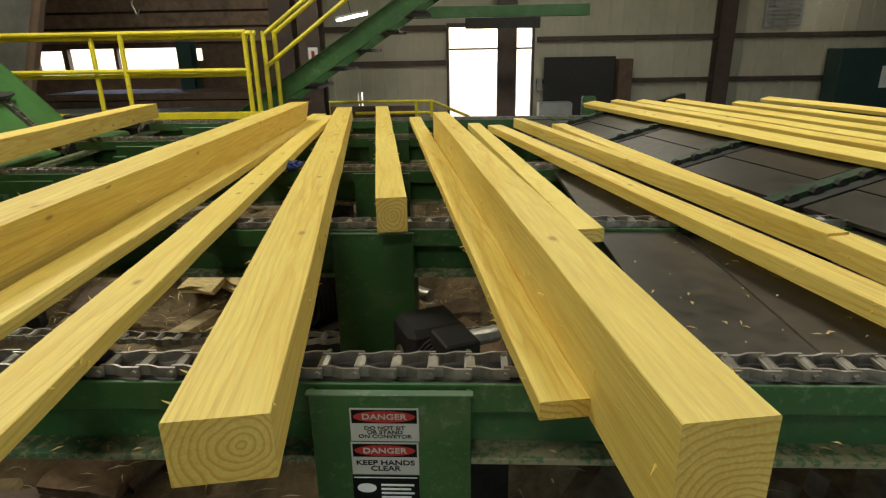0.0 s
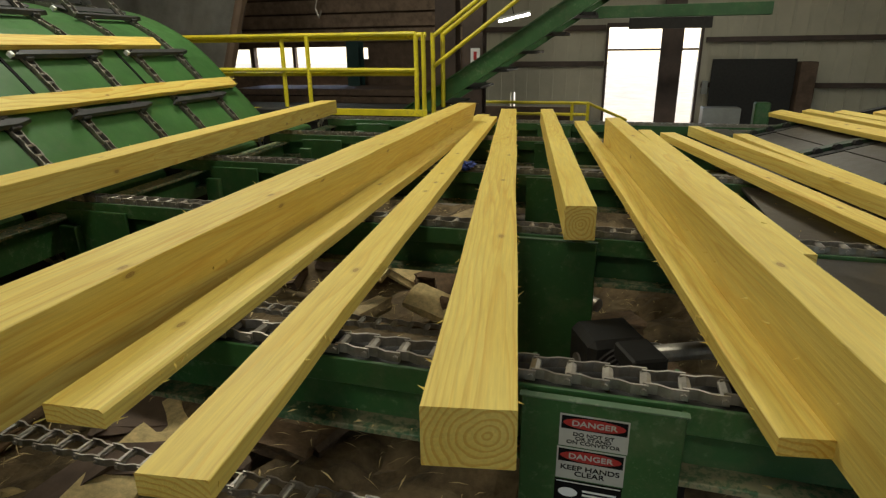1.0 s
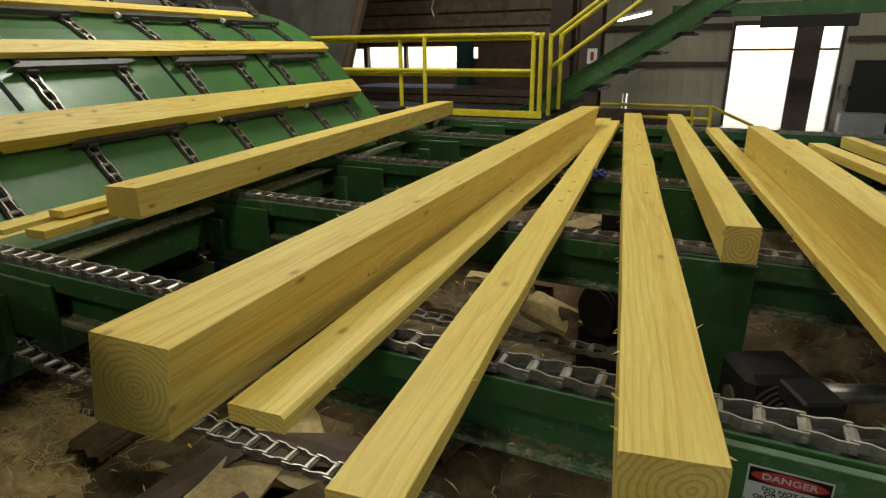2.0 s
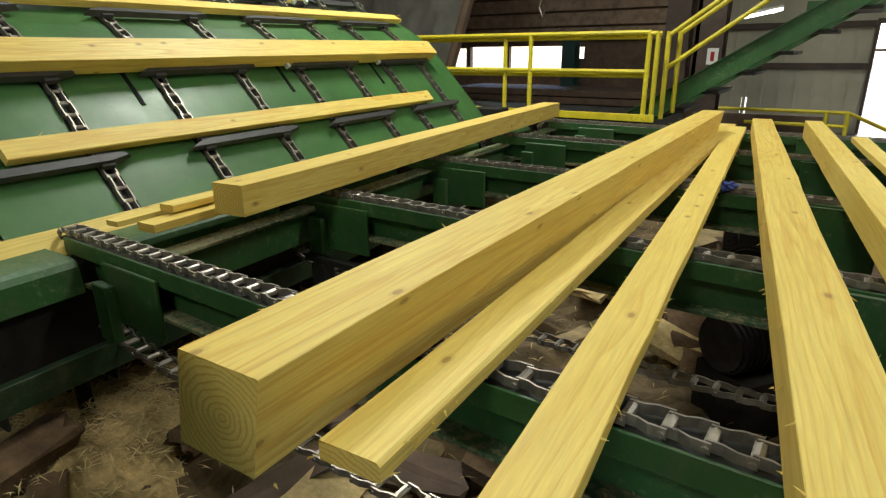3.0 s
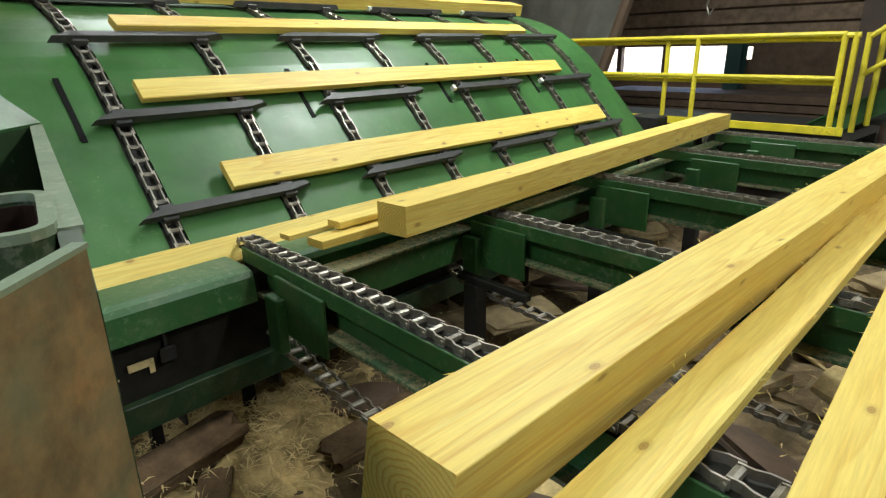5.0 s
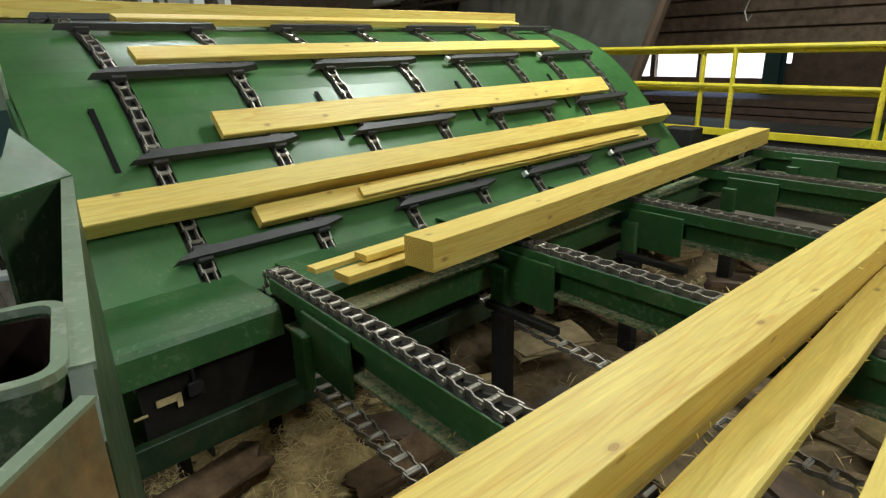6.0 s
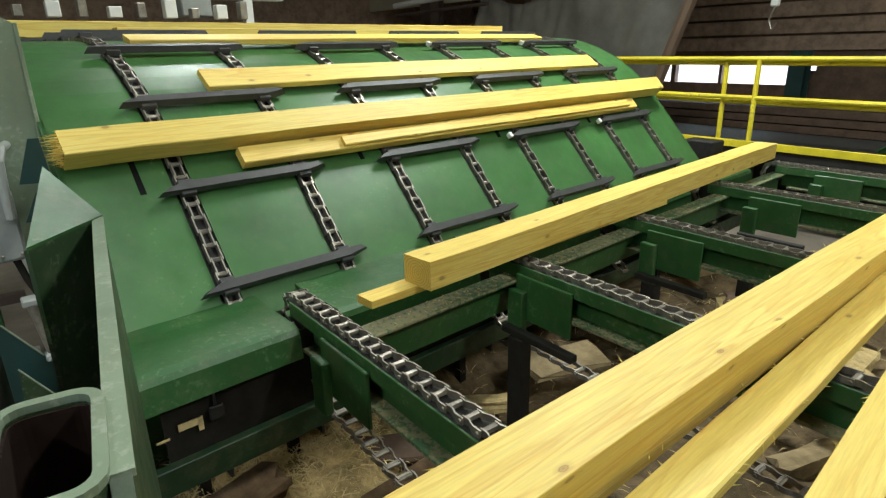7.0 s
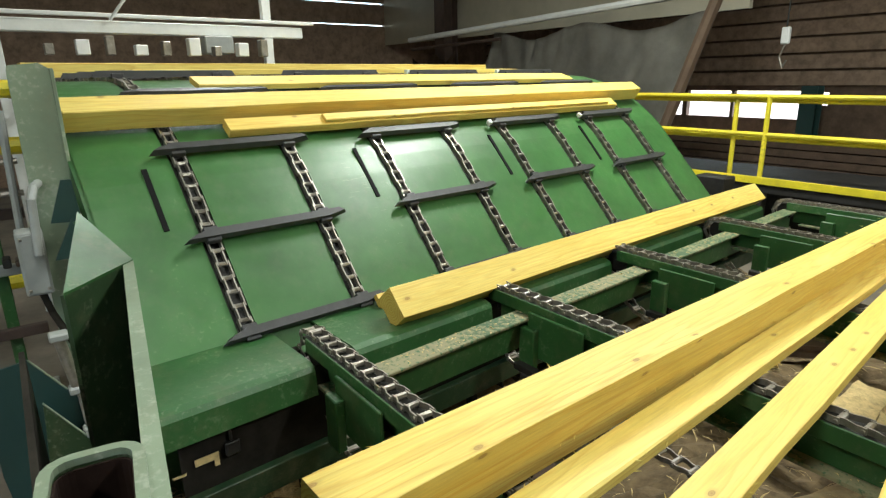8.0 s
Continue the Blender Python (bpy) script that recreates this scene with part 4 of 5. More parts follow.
def chunk(x, y, z, lx, ly, lz, rx, ry, rz, material, label, name="offcut"):
    bm = bmesh.new()
    vs = bmesh.ops.create_cube(bm, size=1.0)["verts"]
    bmesh.ops.subdivide_edges(bm, edges=bm.edges[:], cuts=2, use_grid_fill=True)
    for v in bm.verts:
        n = Vector((rng.uniform(-1, 1), rng.uniform(-1, 1), rng.uniform(-1, 1))) * 0.07
        v.co = Vector(((v.co.x + n.x) * lx, (v.co.y + n.y * 0.6) * ly, (v.co.z + n.z) * lz))
    ob = part(name, bm, material)
    ob.matrix_world = pose(x, y, z, rx, ry, rz)
    return tagged(ob, label, "offcut", "offcuts under the deck")


for i in range(64):
    x, y = rng.uniform(-2.5, 1.1), rng.uniform(0.1, 4.6)
    if i < 22:
        x, y = rng.uniform(-2.2, -0.2), rng.uniform(0.3, 1.9)
    if x < -1.9 and 0.7 < y < 1.4:
        y += 1.3
    mat = rng.choice((BARKWOOD, BARKWOOD, DARKWOOD, PALEWOOD, SHAVING))
    chunk(x, y, FLOOR + rng.uniform(0.1, 0.24), rng.uniform(0.08, 0.24), rng.uniform(0.2, 0.7), rng.uniform(0.025, 0.08), rng.uniform(-14, 14), rng.uniform(-16, 16), rng.uniform(0, 180), mat,
          {"bark_slab": "brown slab of bark on the floor", "dark_weathered_boards": "dark weathered offcut on the floor", "pale_offcut": "pale sawn offcut on the sawdust", "pale_shavings": "pale splintered offcut in the shavings"}[mat.name])

bm = bmesh.new()
for i in range(5200):
    x, y = rng.uniform(-2.6, 1.2), rng.uniform(0.0, 5.0)
    if i % 2 == 0:
        x, y = rng.gauss(-2.3, 0.25), rng.gauss(1.05, 0.3)
    a, l, w = rng.uniform(0, math.tau), rng.uniform(0.015, 0.11), rng.uniform(0.001, 0.004)
    d, e = Vector((math.cos(a), math.sin(a), rng.uniform(-0.25, 0.25))) * l, Vector((-math.sin(a), math.cos(a), rng.uniform(-0.5, 0.5))) * w
    h = 0.05 + 0.16 * (noise.fractal(Vector((x * 1.3, y * 1.3, 0.3)), 1.0, 2.0, 5) + 0.5)
    p = Vector((x, y, FLOOR - 0.02 + max(0.0, h) + rng.uniform(0.02, 0.075)))
    vs = [bm.verts.new(q) for q in (p - e, p + d * 0.5 - e + Vector((0, 0, 0.006)), p + d, p + d * 0.5 + e + Vector((0, 0, 0.006)))]
    bm.faces.new(vs)
tagged(part("wood_shavings", bm, SHAVING), "loose pale shavings and splinters on the heap", "shavings", "", "stuff")

# sawdust and chips left on rails, plates and pans
bm = bmesh.new()
for i in range(900):
    k = i % 3
    if k == 0:
        x, y, z = rng.uniform(-2.1, 1.7), rng.choice(RAIL_Y) - rng.uniform(0.01, 0.05), CHAIN_Z - 0.168
    elif k == 1:
        x, y, z = rng.uniform(0.76, 1.6), rng.uniform(0.5, 4.9), CHAIN_Z - 0.0295
        if min(abs(y - r) for r in RAIL_Y) < 0.07:
            continue
    else:
        p = LIFT @ Vector((rng.uniform(0.22, 0.305), rng.uniform(0.3, 3.8), 1.2205))
        x, y, z = p
    a, l, w = rng.uniform(0, math.tau), rng.uniform(0.004, 0.028), rng.uniform(0.001, 0.004)
    d, e = Vector((math.cos(a), math.sin(a), 0.0)) * l, Vector((-math.sin(a), math.cos(a), 0.0)) * w
    p = Vector((x, y, z))
    bm.faces.new([bm.verts.new(q) for q in (p - e, p + d * 0.5 - e + Vector((0, 0, 0.003)), p + d + Vector((0, 0, 0.001)), p + d * 0.5 + e + Vector((0, 0, 0.003)))])
tagged(part("wood_chips", bm, SHAVING), "pale chips scattered on plates and flanges", "chips", "", "stuff")

# shaft, bearings and low beam under the lift's foot
ob = thing("foot_shaft", "dark drive shaft with bearings under the lift foot", "shaft", m=LIFT)
bm = bmesh.new()
bmesh.ops.create_cone(bm, cap_ends=True, segments=16, radius1=0.035, radius2=0.035, depth=4.3, matrix=pose(-0.2, 1.8, 0.98, 90))
part("shaft", bm, DARKSTEEL, ob)
for y in (-0.25, 0.12, 1.08, 2.02, 3.06):
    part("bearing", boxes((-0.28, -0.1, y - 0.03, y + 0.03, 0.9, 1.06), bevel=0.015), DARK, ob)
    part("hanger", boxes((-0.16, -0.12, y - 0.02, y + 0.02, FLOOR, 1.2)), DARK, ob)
    part("bracket", boxes((-0.06, 0.03, y + 0.05, y + 0.06, 0.72, 1.2)), DARKSTEEL, ob)
part("pipe_clamp", boxes((0.06, 0.075, -0.25, -0.2, 1.0, 1.05), (0.06, 0.07, -0.232, -0.222, 1.05, 1.1), bevel=0.004), DARKSTEEL, ob)
part("torn_label", boxes((0.062, 0.066, -0.35, -0.28, 1.005, 1.03), (0.062, 0.066, -0.288, -0.272, 0.98, 1.03)), SHAVING, ob, "torn pale label")
part("torn_label", boxes((0.062, 0.066, -0.42, -0.38, 0.99, 0.997)), SHAVING, ob, "torn pale label")
tagged(part("low_beam", boxes((0.052, 0.09, -0.55, 3.95, 0.8, 0.9), (0.03, 0.052, -0.55, 3.95, 0.8, 0.81), bevel=0.003), DARKGREEN, None, m=LIFT), "dark green low beam under the lift foot", "beam")
for y in RAIL_Y[1:4]:
    tagged(part("leg", boxes((-1.93, -1.85, y - 0.15, y - 0.09, FLOOR, 1.0), (-1.98, -1.6, y - 0.14, y - 0.1, 1.0, 1.03), bevel=0.003), DARKSTEEL), "dark steel leg under the return chain", "leg", "deck legs")

# blue rag
bm = bmesh.new()
bmesh.ops.create_icosphere(bm, subdivisions=3, radius=0.05)
for v in bm.verts:
    v.co = v.co * (0.8 + 0.6 * noise.noise(v.co * 40))
    v.co.z *= 0.5
tagged(part("rag", bm, BLUE, None, m=pose(-0.5, 2.98, CHAIN_Z + 0.01)), "crumpled blue rag on a chain rail", "rag")


# ---- beside and behind the lift ----
def upright(outline, x0, x1):
    """A plate standing across x, its outline in y and z."""
    bm = bmesh.new()
    a = [bm.verts.new((x0, y, z)) for y, z in outline]
    b = [bm.verts.new((x1, y, z)) for y, z in outline]
    n = len(outline)
    bm.faces.new(a)
    bm.faces.new(b)
    for i in range(n):
        bm.faces.new((a[i], a[(i + 1) % n], b[(i + 1) % n], b[i]))
    return bm


ob = thing("side_post", "pale green upright plate post at the lift's side", "post")
part("plate", upright([(0.385, FLOOR), (0.53, FLOOR), (0.53, 2.27), (0.5, 2.29), (0.4, 2.28), (0.395, 2.26)], -3.13, -3.1), PALEGREEN, ob)
part("flange", boxes((-3.25, -3.09, 0.53, 0.545, FLOOR, 2.27), bevel=0.003), PALEGREEN, ob)
part("ear", upright([(0.47, 1.905), (0.5, 1.905), (0.51, 1.76), (0.42, 1.765)], -2.62, -2.61), TEAL, ob, "dark green lug plate")
part("ear", upright([(0.475, 1.79), (0.5, 1.66), (0.41, 1.66)], -2.53, -2.52), TEAL, ob, "dark green lug plate")
part("ear_arm", boxes((-3.1, -2.52, 0.5, 0.515, 1.68, 1.74), bevel=0.003), GREEN, ob)
ob = thing("switch_box", "grey electrical box with a bent conduit", "switch box")
part("case", boxes((-3.04, -2.94, 0.31, 0.4, 1.43, 1.68), bevel=0.006), GREYBOX, ob)
part("cover", boxes((-2.94, -2.932, 0.318, 0.392, 1.44, 1.67), bevel=0.002), GREYBOX, ob)
for y, z in ((0.325, 1.655), (0.385, 1.655), (0.325, 1.455), (0.385, 1.455)):
    part("screw", boxes((-2.932, -2.928, y - 0.006, y + 0.006, z - 0.006, z + 0.006), bevel=0.002), CHAIN, ob)
part("conduit", tube([(-3.08, 0.42, 1.84), (-2.96, 0.4, 1.84), (-2.925, 0.385, 1.8), (-2.915, 0.375, 1.6)], 0.016, 10), GREYBOX, ob)
part("conduit", tube([(-2.98, 0.36, 1.43), (-2.97, 0.38, 1.34), (-2.8, 0.42, 1.27)], 0.013, 10), DARK, ob)
ob = thing("wing_guard", "dark green angled guard plates beside the end frame", "guard plate")
part("plate", upright([(0.15, 0.99), (0.15, 1.35), (0.281, 1.367), (0.367, 1.237), (0.42, 1.2), (0.42, FLOOR), (0.215, FLOOR)], -2.47, -2.46), TEAL, ob)
part("plate", upright([(0.295, 1.231), (0.391, 1.078), (0.42, 0.967), (0.42, FLOOR), (0.23, FLOOR)], -2.42, -2.41), GREEN_SCRAPED, ob)
part("edge", tube([(-2.408, 0.295, 1.231), (-2.408, 0.391, 1.078)], 0.003, 6), PALEGREEN, ob, "bare bright edge")
part("edge", tube([(-2.458, 0.281, 1.367), (-2.458, 0.367, 1.237)], 0.003, 6), PALEGREEN, ob, "bare bright edge")
ob = thing("air_cylinder", "pale steel air cylinder with clevis ends beside the lift", "cylinder")
part("barrel", tube([(-2.44, 0.372, 1.42), (-2.44, 0.394, 1.25)], 0.017, 12), CHAIN, ob)
part("rod", tube([(-2.44, 0.394, 1.25), (-2.43, 0.402, 1.1)], 0.007, 8), CHAIN, ob)
part("end_cap", boxes((-2.465, -2.415, 0.345, 0.4, 1.42, 1.445), bevel=0.005), GREYBOX, ob)
part("end_cap", boxes((-2.465, -2.415, 0.37, 0.418, 1.225, 1.25), bevel=0.005), GREYBOX, ob)
part("clevis", boxes((-2.45, -2.41, 0.385, 0.42, 1.06, 1.1), bevel=0.006), GREYBOX, ob)
ob = thing("machine_rack", "dark steel frame with pipes and fittings behind the end frame", "mechanism")
rq = random.Random(5)
for z in (0.75, 1.05, 1.36, 1.62, 1.95):
    part("rail", boxes((-3.62, -3.58, -0.5, 0.36, z, z + 0.05), bevel=0.004), rq.choice((DARKSTEEL, BROWNSTEEL, GREYBOX)), ob)
for y in (-0.35, -0.05, 0.2):
    part("stay", boxes((-3.66, -3.62, y, y + 0.05, FLOOR, 2.05), bevel=0.004), rq.choice((GREEN, DARKSTEEL)), ob)
for i in range(18):
    y, z = rq.uniform(-0.3, 0.32), rq.choice((0.8, 1.1, 1.41, 1.67))
    part("fitting", boxes((-3.6, -3.52, y, y + rq.uniform(0.02, 0.06), z, z + rq.uniform(0.03, 0.1)), bevel=0.005), rq.choice((GREYBOX, DARKSTEEL, CHAIN, BROWNSTEEL)), ob)
for z in (1.74, 1.88):
    part("pipe", tube([(-3.5, -0.5, z), (-3.5, 0.37, z + 0.01)], 0.014), CHAIN, ob)
part("upright_pipe", tube([(-3.48, 0.33, 1.5), (-3.48, 0.35, 2.1)], 0.016), GREYBOX, ob)
guard("guard_rail", "yellow guard rail and plates beyond the lift", [[(-4.6, 0.6, 2.19), (-4.6, -1.8, 2.19)], [(-4.6, 0.6, 1.87), (-4.6, -1.8, 1.87)], [(-4.6, 0.6, 1.06), (-4.6, -1.8, 1.06)]], [((-4.6, 0.5, FLOOR), (-4.6, 0.5, 2.19)), ((-4.6, -0.6, FLOOR), (-4.6, -0.6, 2.19))], 0.05)
ob = thing("gantry", "white painted gantry with a lit beam behind the lift", "gantry")
part("beam", boxes((-6.05, -5.95, 0.2, 2.85, 2.6, 2.7), bevel=0.008), WHITE, ob)
part("lip", boxes((-5.95, -5.9, 0.2, 2.95, 2.72, 2.75), bevel=0.004), WHITE, ob)
for y in (0.42, 2.5):
    part("post", boxes((-6.0, -5.93, y - 0.04, y + 0.04, 2.75, 6.0), bevel=0.005), WHITE, ob)
    part("leg", boxes((-6.0, -5.93, y - 0.04, y + 0.04, FLOOR, 2.6), bevel=0.005), WHITE, ob)
part("carriage", boxes((-6.1, -5.86, 1.9, 2.15, 2.45, 2.6), bevel=0.01), GREYBOX, ob)
part("cable", tube([(-5.9, 1.2, 2.7), (-5.8, 1.5, 3.1), (-5.9, 1.9, 3.3), (-6.0, 2.0, 6.0)], 0.012), WHITE, ob)
for i in range(9):
    part("fitting", boxes((-5.7, -5.6, 0.7 + i * 0.2, 0.76 + i * 0.2 + 0.03 * (i % 2), 2.42, 2.5 + 0.03 * (i % 3)), bevel=0.006), WHITE if i % 2 else CHAIN, ob)

# tarpaulin hung beyond the lift
def cloth(corners, nx, nz, name, label, material, fold=0.07, seed=0.0):
    """A hung sheet between four corners: lower near, lower far, upper far, upper near."""
    c = [Vector(q) for q in corners]
    bm = bmesh.new()
    grid = []
    for i in range(nx + 1):
        row = []
        for j in range(nz + 1):
            u, w = i / nx, j / nz
            p = c[0].lerp(c[1], u).lerp(c[3].lerp(c[2], u), w)
            p.y += fold * (noise.noise(Vector((u * 9 + w * 2.5, w * 1.2, seed))) + 0.4 * noise.noise(Vector((u * 30, w * 3, seed + 3))))
            p.z -= 0.18 * math.sin(u * math.pi * 2.0) ** 2 * w
            row.append(bm.verts.new(p))
        grid.append(row)
    for i in range(nx):
        for j in range(nz):
            bm.faces.new((grid[i][j], grid[i + 1][j], grid[i + 1][j + 1], grid[i][j + 1]))
    bmesh.ops.solidify(bm, geom=bm.faces[:], thickness=0.004)
    ob = part(name, bm, material, smooth=True)
    return tagged(ob, label, "tarpaulin")


cloth([(-9.2, 7.6, 1.0), (-5.2, 7.6, 1.0), (-4.46, 7.6, 2.98), (-8.6, 7.6, 2.98)], 60, 24, "tarpaulin", "dark grey tarpaulin hung in folds behind the lift", TARP, 0.12)
cloth([(-11.6, 7.9, 0.38), (-10.2, 7.9, 0.38), (-10.0, 7.9, 2.75), (-11.6, 7.9, 2.65)], 30, 14, "tarpaulin", "brown tarpaulin tied to a column", DARKTARP, 0.12, 5.0)
tagged(part("tarp_pole", tube([(-5.22, 7.5, 0.9), (-4.44, 7.5, 3.06)], 0.075), DARKTARP), "rolled tarpaulin edge on a slanting pole", "pole")
tagged(part("pipe", tube([(-11.0, 7.45, 2.98), (-3.9, 7.45, 3.2)], 0.05), WHITE), "pale pipe above the tarpaulin", "pipe")
tagged(part("pipe", tube([(-11.0, 7.5, 2.8), (-8.3, 7.5, 2.85)], 0.03), BROWNSTEEL), "brown pipe above the tarpaulin", "pipe")
column(-10.9, 8.3, 0.35)
tagged(part("partition", boxes((-14.0, -4.6, 8.6, 8.68, 3.05, 6.0)), CLAD), "ribbed grey cladding above the tarpaulin", "partition", "", "structure")
ob = thing("hanging_hook", "chain hoist hook hanging from the roof", "hook")
part("cable", tube([(-3.9, 8.2, 2.75), (-3.9, 8.2, 6.0)], 0.01), DARKSTEEL, ob)
part("block", boxes((-3.95, -3.85, 8.17, 8.23, 2.55, 2.75), bevel=0.015), WHITE, ob)
part("hook", tube([(-3.9, 8.2, 2.55), (-3.95, 8.2, 2.4), (-3.9, 8.2, 2.28), (-3.86, 8.2, 2.36)], 0.012), CHAIN, ob)

# dark slatted siding above the strip window, with daylight in the cracks
for i in range(14):
    z = 2.0 + i * 0.28
    tagged(part("siding_board", boxes((-14.0, -2.75, 11.93, 11.985, z, z + 0.24), bevel=0.004), SIDING), "dark weathered siding board", "siding", "siding boards")
tagged(part("window_bar", boxes((-6.52, -6.46, 12.0, 12.1, 1.4, 1.9)), DARKWOOD), "dark mullion in the strip window", "window bar")
ob = thing("lumber_stack", "dark stacked lumber below the strip window", "lumber stack")
for i in range(6):
    part("layer", boxes((-7.0 + 0.06 * (i % 2), -2.9 - 0.05 * (i % 3), 10.4, 11.6, FLOOR + i * 0.13, FLOOR + 0.11 + i * 0.13), bevel=0.005), DARKWOOD, ob)
tagged(part("machine_guard", boxes((-3.35, -3.05, 5.55, 5.75, 1.1, 1.3), (-3.3, -3.1, 5.6, 5.7, FLOOR, 1.1), bevel=0.01), DARKSTEEL), "dark bearing housing at the far corner of the lift", "bearing housing")

# ---- far wall ----
for z in (1.12, 1.95, 3.2, 4.4):
    tagged(part("girt", boxes((1.75, 14.6, 12.9, 12.985, z - 0.045, z + 0.045), bevel=0.004), BROWNSTEEL), "brown steel girt along the cladding", "girt", "wall girts")
for z in (1.52, 2.2, 3.2):
    tagged(part("girt", boxes((-2.6, -0.1, 12.9, 12.985, z - 0.05, z + 0.05), bevel=0.004), BROWNSTEEL), "brown steel girt along the cladding", "girt", "wall girts")
bm = bmesh.new()
for i in range(64):
    x = -2.5 + i * 0.27
    if -0.12 < x < 1.76:
        continue
    z0 = FLOOR
    box(bm, x, x + 0.05, 12.975, 12.999, z0, 6.0)
tagged(part("cladding_ribs", bm, CLAD), "", "", "", "structure")
tagged(part("trim", boxes((-0.09, -0.04, 12.93, 12.999, FLOOR, 2.2), (0.95, 0.97, 12.93, 12.999, FLOOR, 2.2), (1.65, 1.7, 12.93, 12.999, FLOOR, 2.2), (-0.09, 1.7, 12.93, 12.999, 2.2, 2.28)), BROWNSTEEL), "", "", "", "structure")
tagged(part("door_bar", boxes((-0.04, 0.95, 13.04, 13.08, 1.76, 1.8), (1.31, 1.65, 13.04, 13.08, 1.76, 1.8)), BROWNSTEEL), "dark bar across the upper doorway", "door bar")
tagged(part("panel_board", boxes((1.88, 3.3, 12.7, 12.74, FLOOR, 1.6), bevel=0.006), DARKSTEEL), "large dark sheet leaning against the cladding", "panel")
tagged(part("cabinet", boxes((3.32, 3.6, 12.5, 12.85, FLOOR, 1.55), bevel=0.01), DARKWOOD), "brown upright cabinet beside the dark sheet", "cabinet")
tagged(part("cabinet", boxes((1.75, 2.4, 12.2, 12.6, FLOOR, 0.75), bevel=0.01), GREYBOX), "low grey box by the doorway", "cabinet")
tagged(part("switch_box", boxes((1.76, 1.87, 12.86, 12.93, 0.95, 1.2), bevel=0.006), GREYBOX), "small grey switch box on the wall", "switch box")
tagged(part("bollard", boxes((2.28, 2.5, 10.5, 10.7, FLOOR, 1.0), bevel=0.02), GREEN), "green steel stub post on the floor", "bollard")
ob = thing("control_cabinet", "dark green control cabinet with a pale notice", "cabinet")
part("case", boxes((7.45, 9.0, 12.3, 12.8, FLOOR, 1.68), bevel=0.012), TEAL, ob)
part("notice", boxes((8.25, 8.6, 12.288, 12.296, 0.95, 1.35)), WHITE, ob)
ob = thing("louvre", "grey louvred vent high in the cladding", "vent")
part("frame", boxes((6.2, 6.9, 12.9, 12.96, 2.1, 2.14), (6.2, 6.9, 12.9, 12.96, 2.9, 2.94), (6.2, 6.24, 12.9, 12.96, 2.14, 2.9), (6.86, 6.9, 12.9, 12.96, 2.14, 2.9)), GREYBOX, ob)
for i in range(9):
    part("slat", boxes((6.24, 6.86, 12.9, 12.95, 2.16 + i * 0.083, 2.2 + i * 0.083)), GREYBOX, ob)
tagged(part("beam", boxes((-0.9, 2.2, 9.95, 10.1, 2.25, 2.42), bevel=0.006), GREEN), "green overhead beam near the doorway", "beam")
tagged(part("beam", boxes((0.3, 1.6, 11.2, 11.4, 2.12, 2.3), bevel=0.006), DARKSTEEL), "dark overhead beam near the doorway", "beam")
tagged(part("kick_wall", boxes((-2.3, -0.45, 9.3, 9.36, FLOOR, 1.0), bevel=0.004), DARKWOOD), "brown timber low wall behind the yellow rail", "low wall")
for x, y, z, rz in ((-1.33, 9.3, 2.26, 15), (7.2, 12.0, 2.75, 0)):
    ob = thing("tube_light", "glowing fluorescent tube light hung on rods", "light", "tube lights", m=pose(x, y, z, 0, -12 if rz else 0, rz))
    part("tray", boxes((-0.24, 0.24, -0.05, 0.05, 0.02, 0.05), bevel=0.004), WHITE, ob)
    part("tube", tube([(-0.22, 0, 0.0), (0.22, 0, 0.0)], 0.016), GLOW, ob)
    part("rod", tube([(0, 0, 0.05), (0, 0, 6.0 - z)], 0.006), DARKSTEEL, ob)
for lx, ly, lz in LAMPS:
    ob = thing("ceiling_light", "white industrial light hung from the roof", "light", "ceiling lights", m=pose(lx, ly, lz))
    part("tray", boxes((-0.62, 0.62, -0.16, 0.16, 0.0, 0.06), bevel=0.006), WHITE, ob)
    part("rod", tube([(0, 0, 0.06), (0, 0, 6.0 - lz)], 0.008), DARKSTEEL, ob)


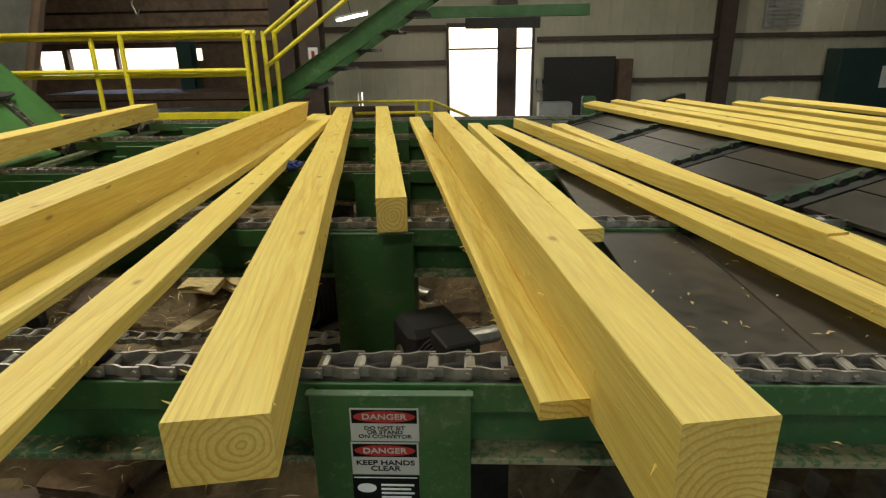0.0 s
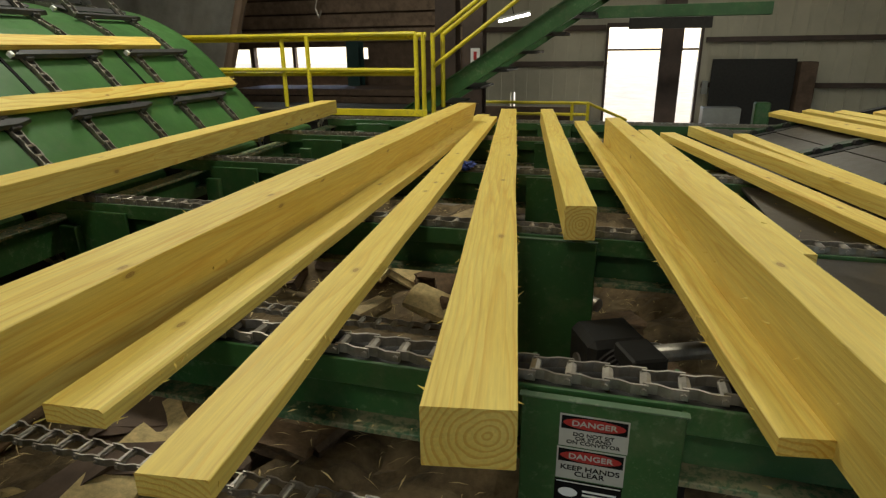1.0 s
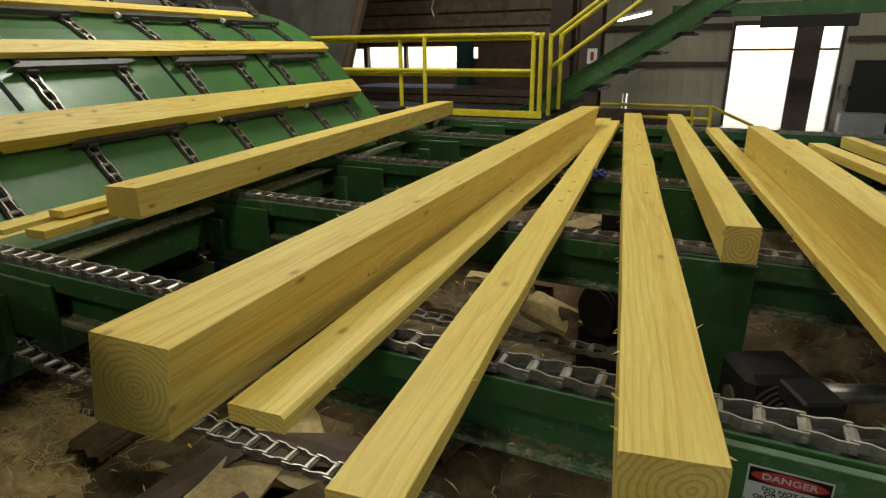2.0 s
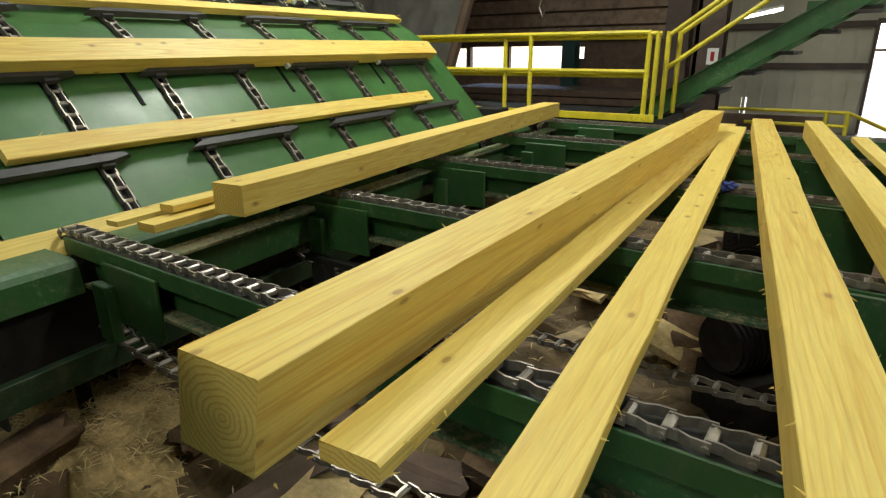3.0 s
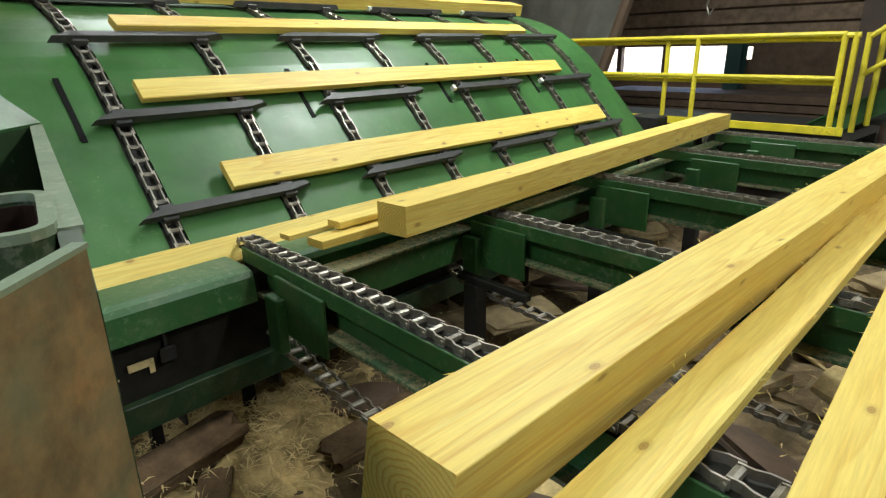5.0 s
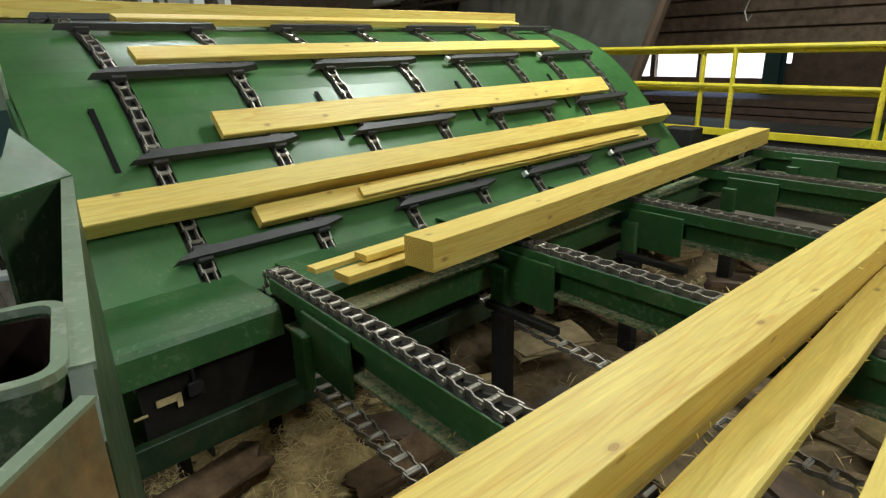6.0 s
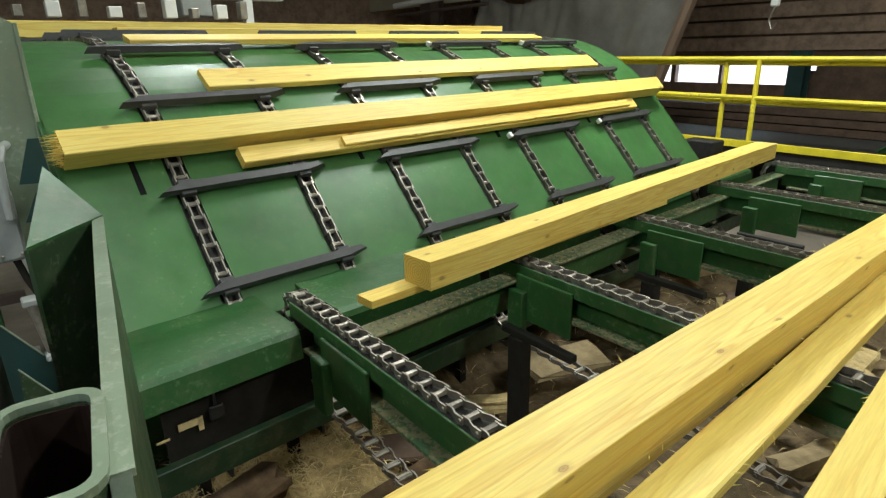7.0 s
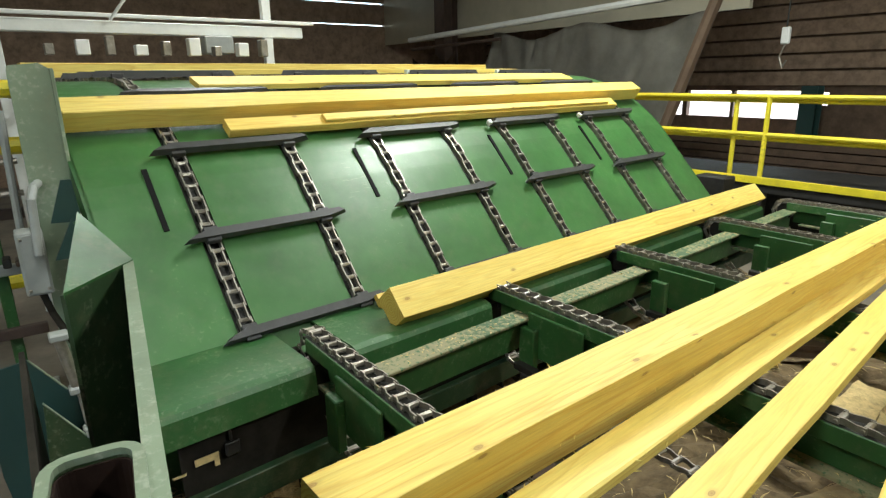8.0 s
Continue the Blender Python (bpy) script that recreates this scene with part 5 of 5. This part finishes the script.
# ---- everything that moves ----
def z_rows():
    rows = []
    for t, dx, z, th, ang in ((0.0, 0, 1.328, 0, 6.4), (6.35, 0, 1.328, 0, 6.4), (6.5, -0.02, 1.328, 0, 6.4), (7.0, -0.12, 1.328, 0, 6.2), (7.3, -0.18, 1.328, 0, 6.0), (7.5, -0.22, 1.325, 1, 5.7), (7.6, -0.26, 1.32, 4, 5.4), (7.7, -0.31, 1.31, 8, 5.1), (7.8, -0.36, 1.29, 18, 4.8), (7.9, -0.41, 1.275, 33, 4.5), (8.0, -0.45, 1.265, 48, 4.2)):
        rows.append((t, pose(-1.84 + dx, 1.5, z, 0, th, ang)))
    return rows


def carried_rows(s8, y0, w, wait, layer, rest):
    """A piece waits at the foot until its flight comes, then rides up with it."""
    rows = []
    for i in range(41):
        t = i * 0.2
        s = s8 - SPEED * (8 - t)
        k = min(1.0, max(0.0, (wait + 0.12 - s) / 0.12))
        rows.append((t, lift_pose(max(s, wait), y0, 0.016 + rest + layer * k) @ pose(-w / 2, 0, 0)))
    return rows


def motions():
    for ob in DECK:
        m = ob.matrix_world.copy()
        walk(ob, [(t, Matrix.Translation((deck_shift(t), 0, 0)) @ m) for t in DECK_TIMES])
    for links in CHAINS:
        for k, u, y in links:
            walk(k, [(t, chain_pose(u + deck_shift(t), y, 0.07)) for t in DECK_TIMES])
    for ob, s0, y, lift in FLIGHTS:
        walk(ob, [(i * 0.25, lift_pose(s0 + SPEED * i * 0.25, y, lift)) for i in range(33)])
    for ob, s8, y0, w, wait, layer, rest in CARRIED:
        walk(ob, carried_rows(s8, y0, w, wait, layer, rest))
    walk(Z_TIMBER, z_rows())
    for i, (ob, x, y, z, rz) in enumerate(SLATS):
        goal = ((6.9, -0.32, 0.5), (6.95, -0.3, 0.45), (7.6, -0.4, 0.3))[i]
        end = lift_pose(-0.16 + 0.02 * i, y - 1.0 + goal[2], 0.02 + 0.012 * i)
        walk(ob, [(0.0, pose(x, y, z, 0, 0, rz)), (6.4, pose(x, y, z, 0, 0, rz)), (goal[0] - 0.2, pose(x - 0.04, y + 0.1, z, 0, 0, rz)), (goal[0], end), (8.0, end)])


motions()
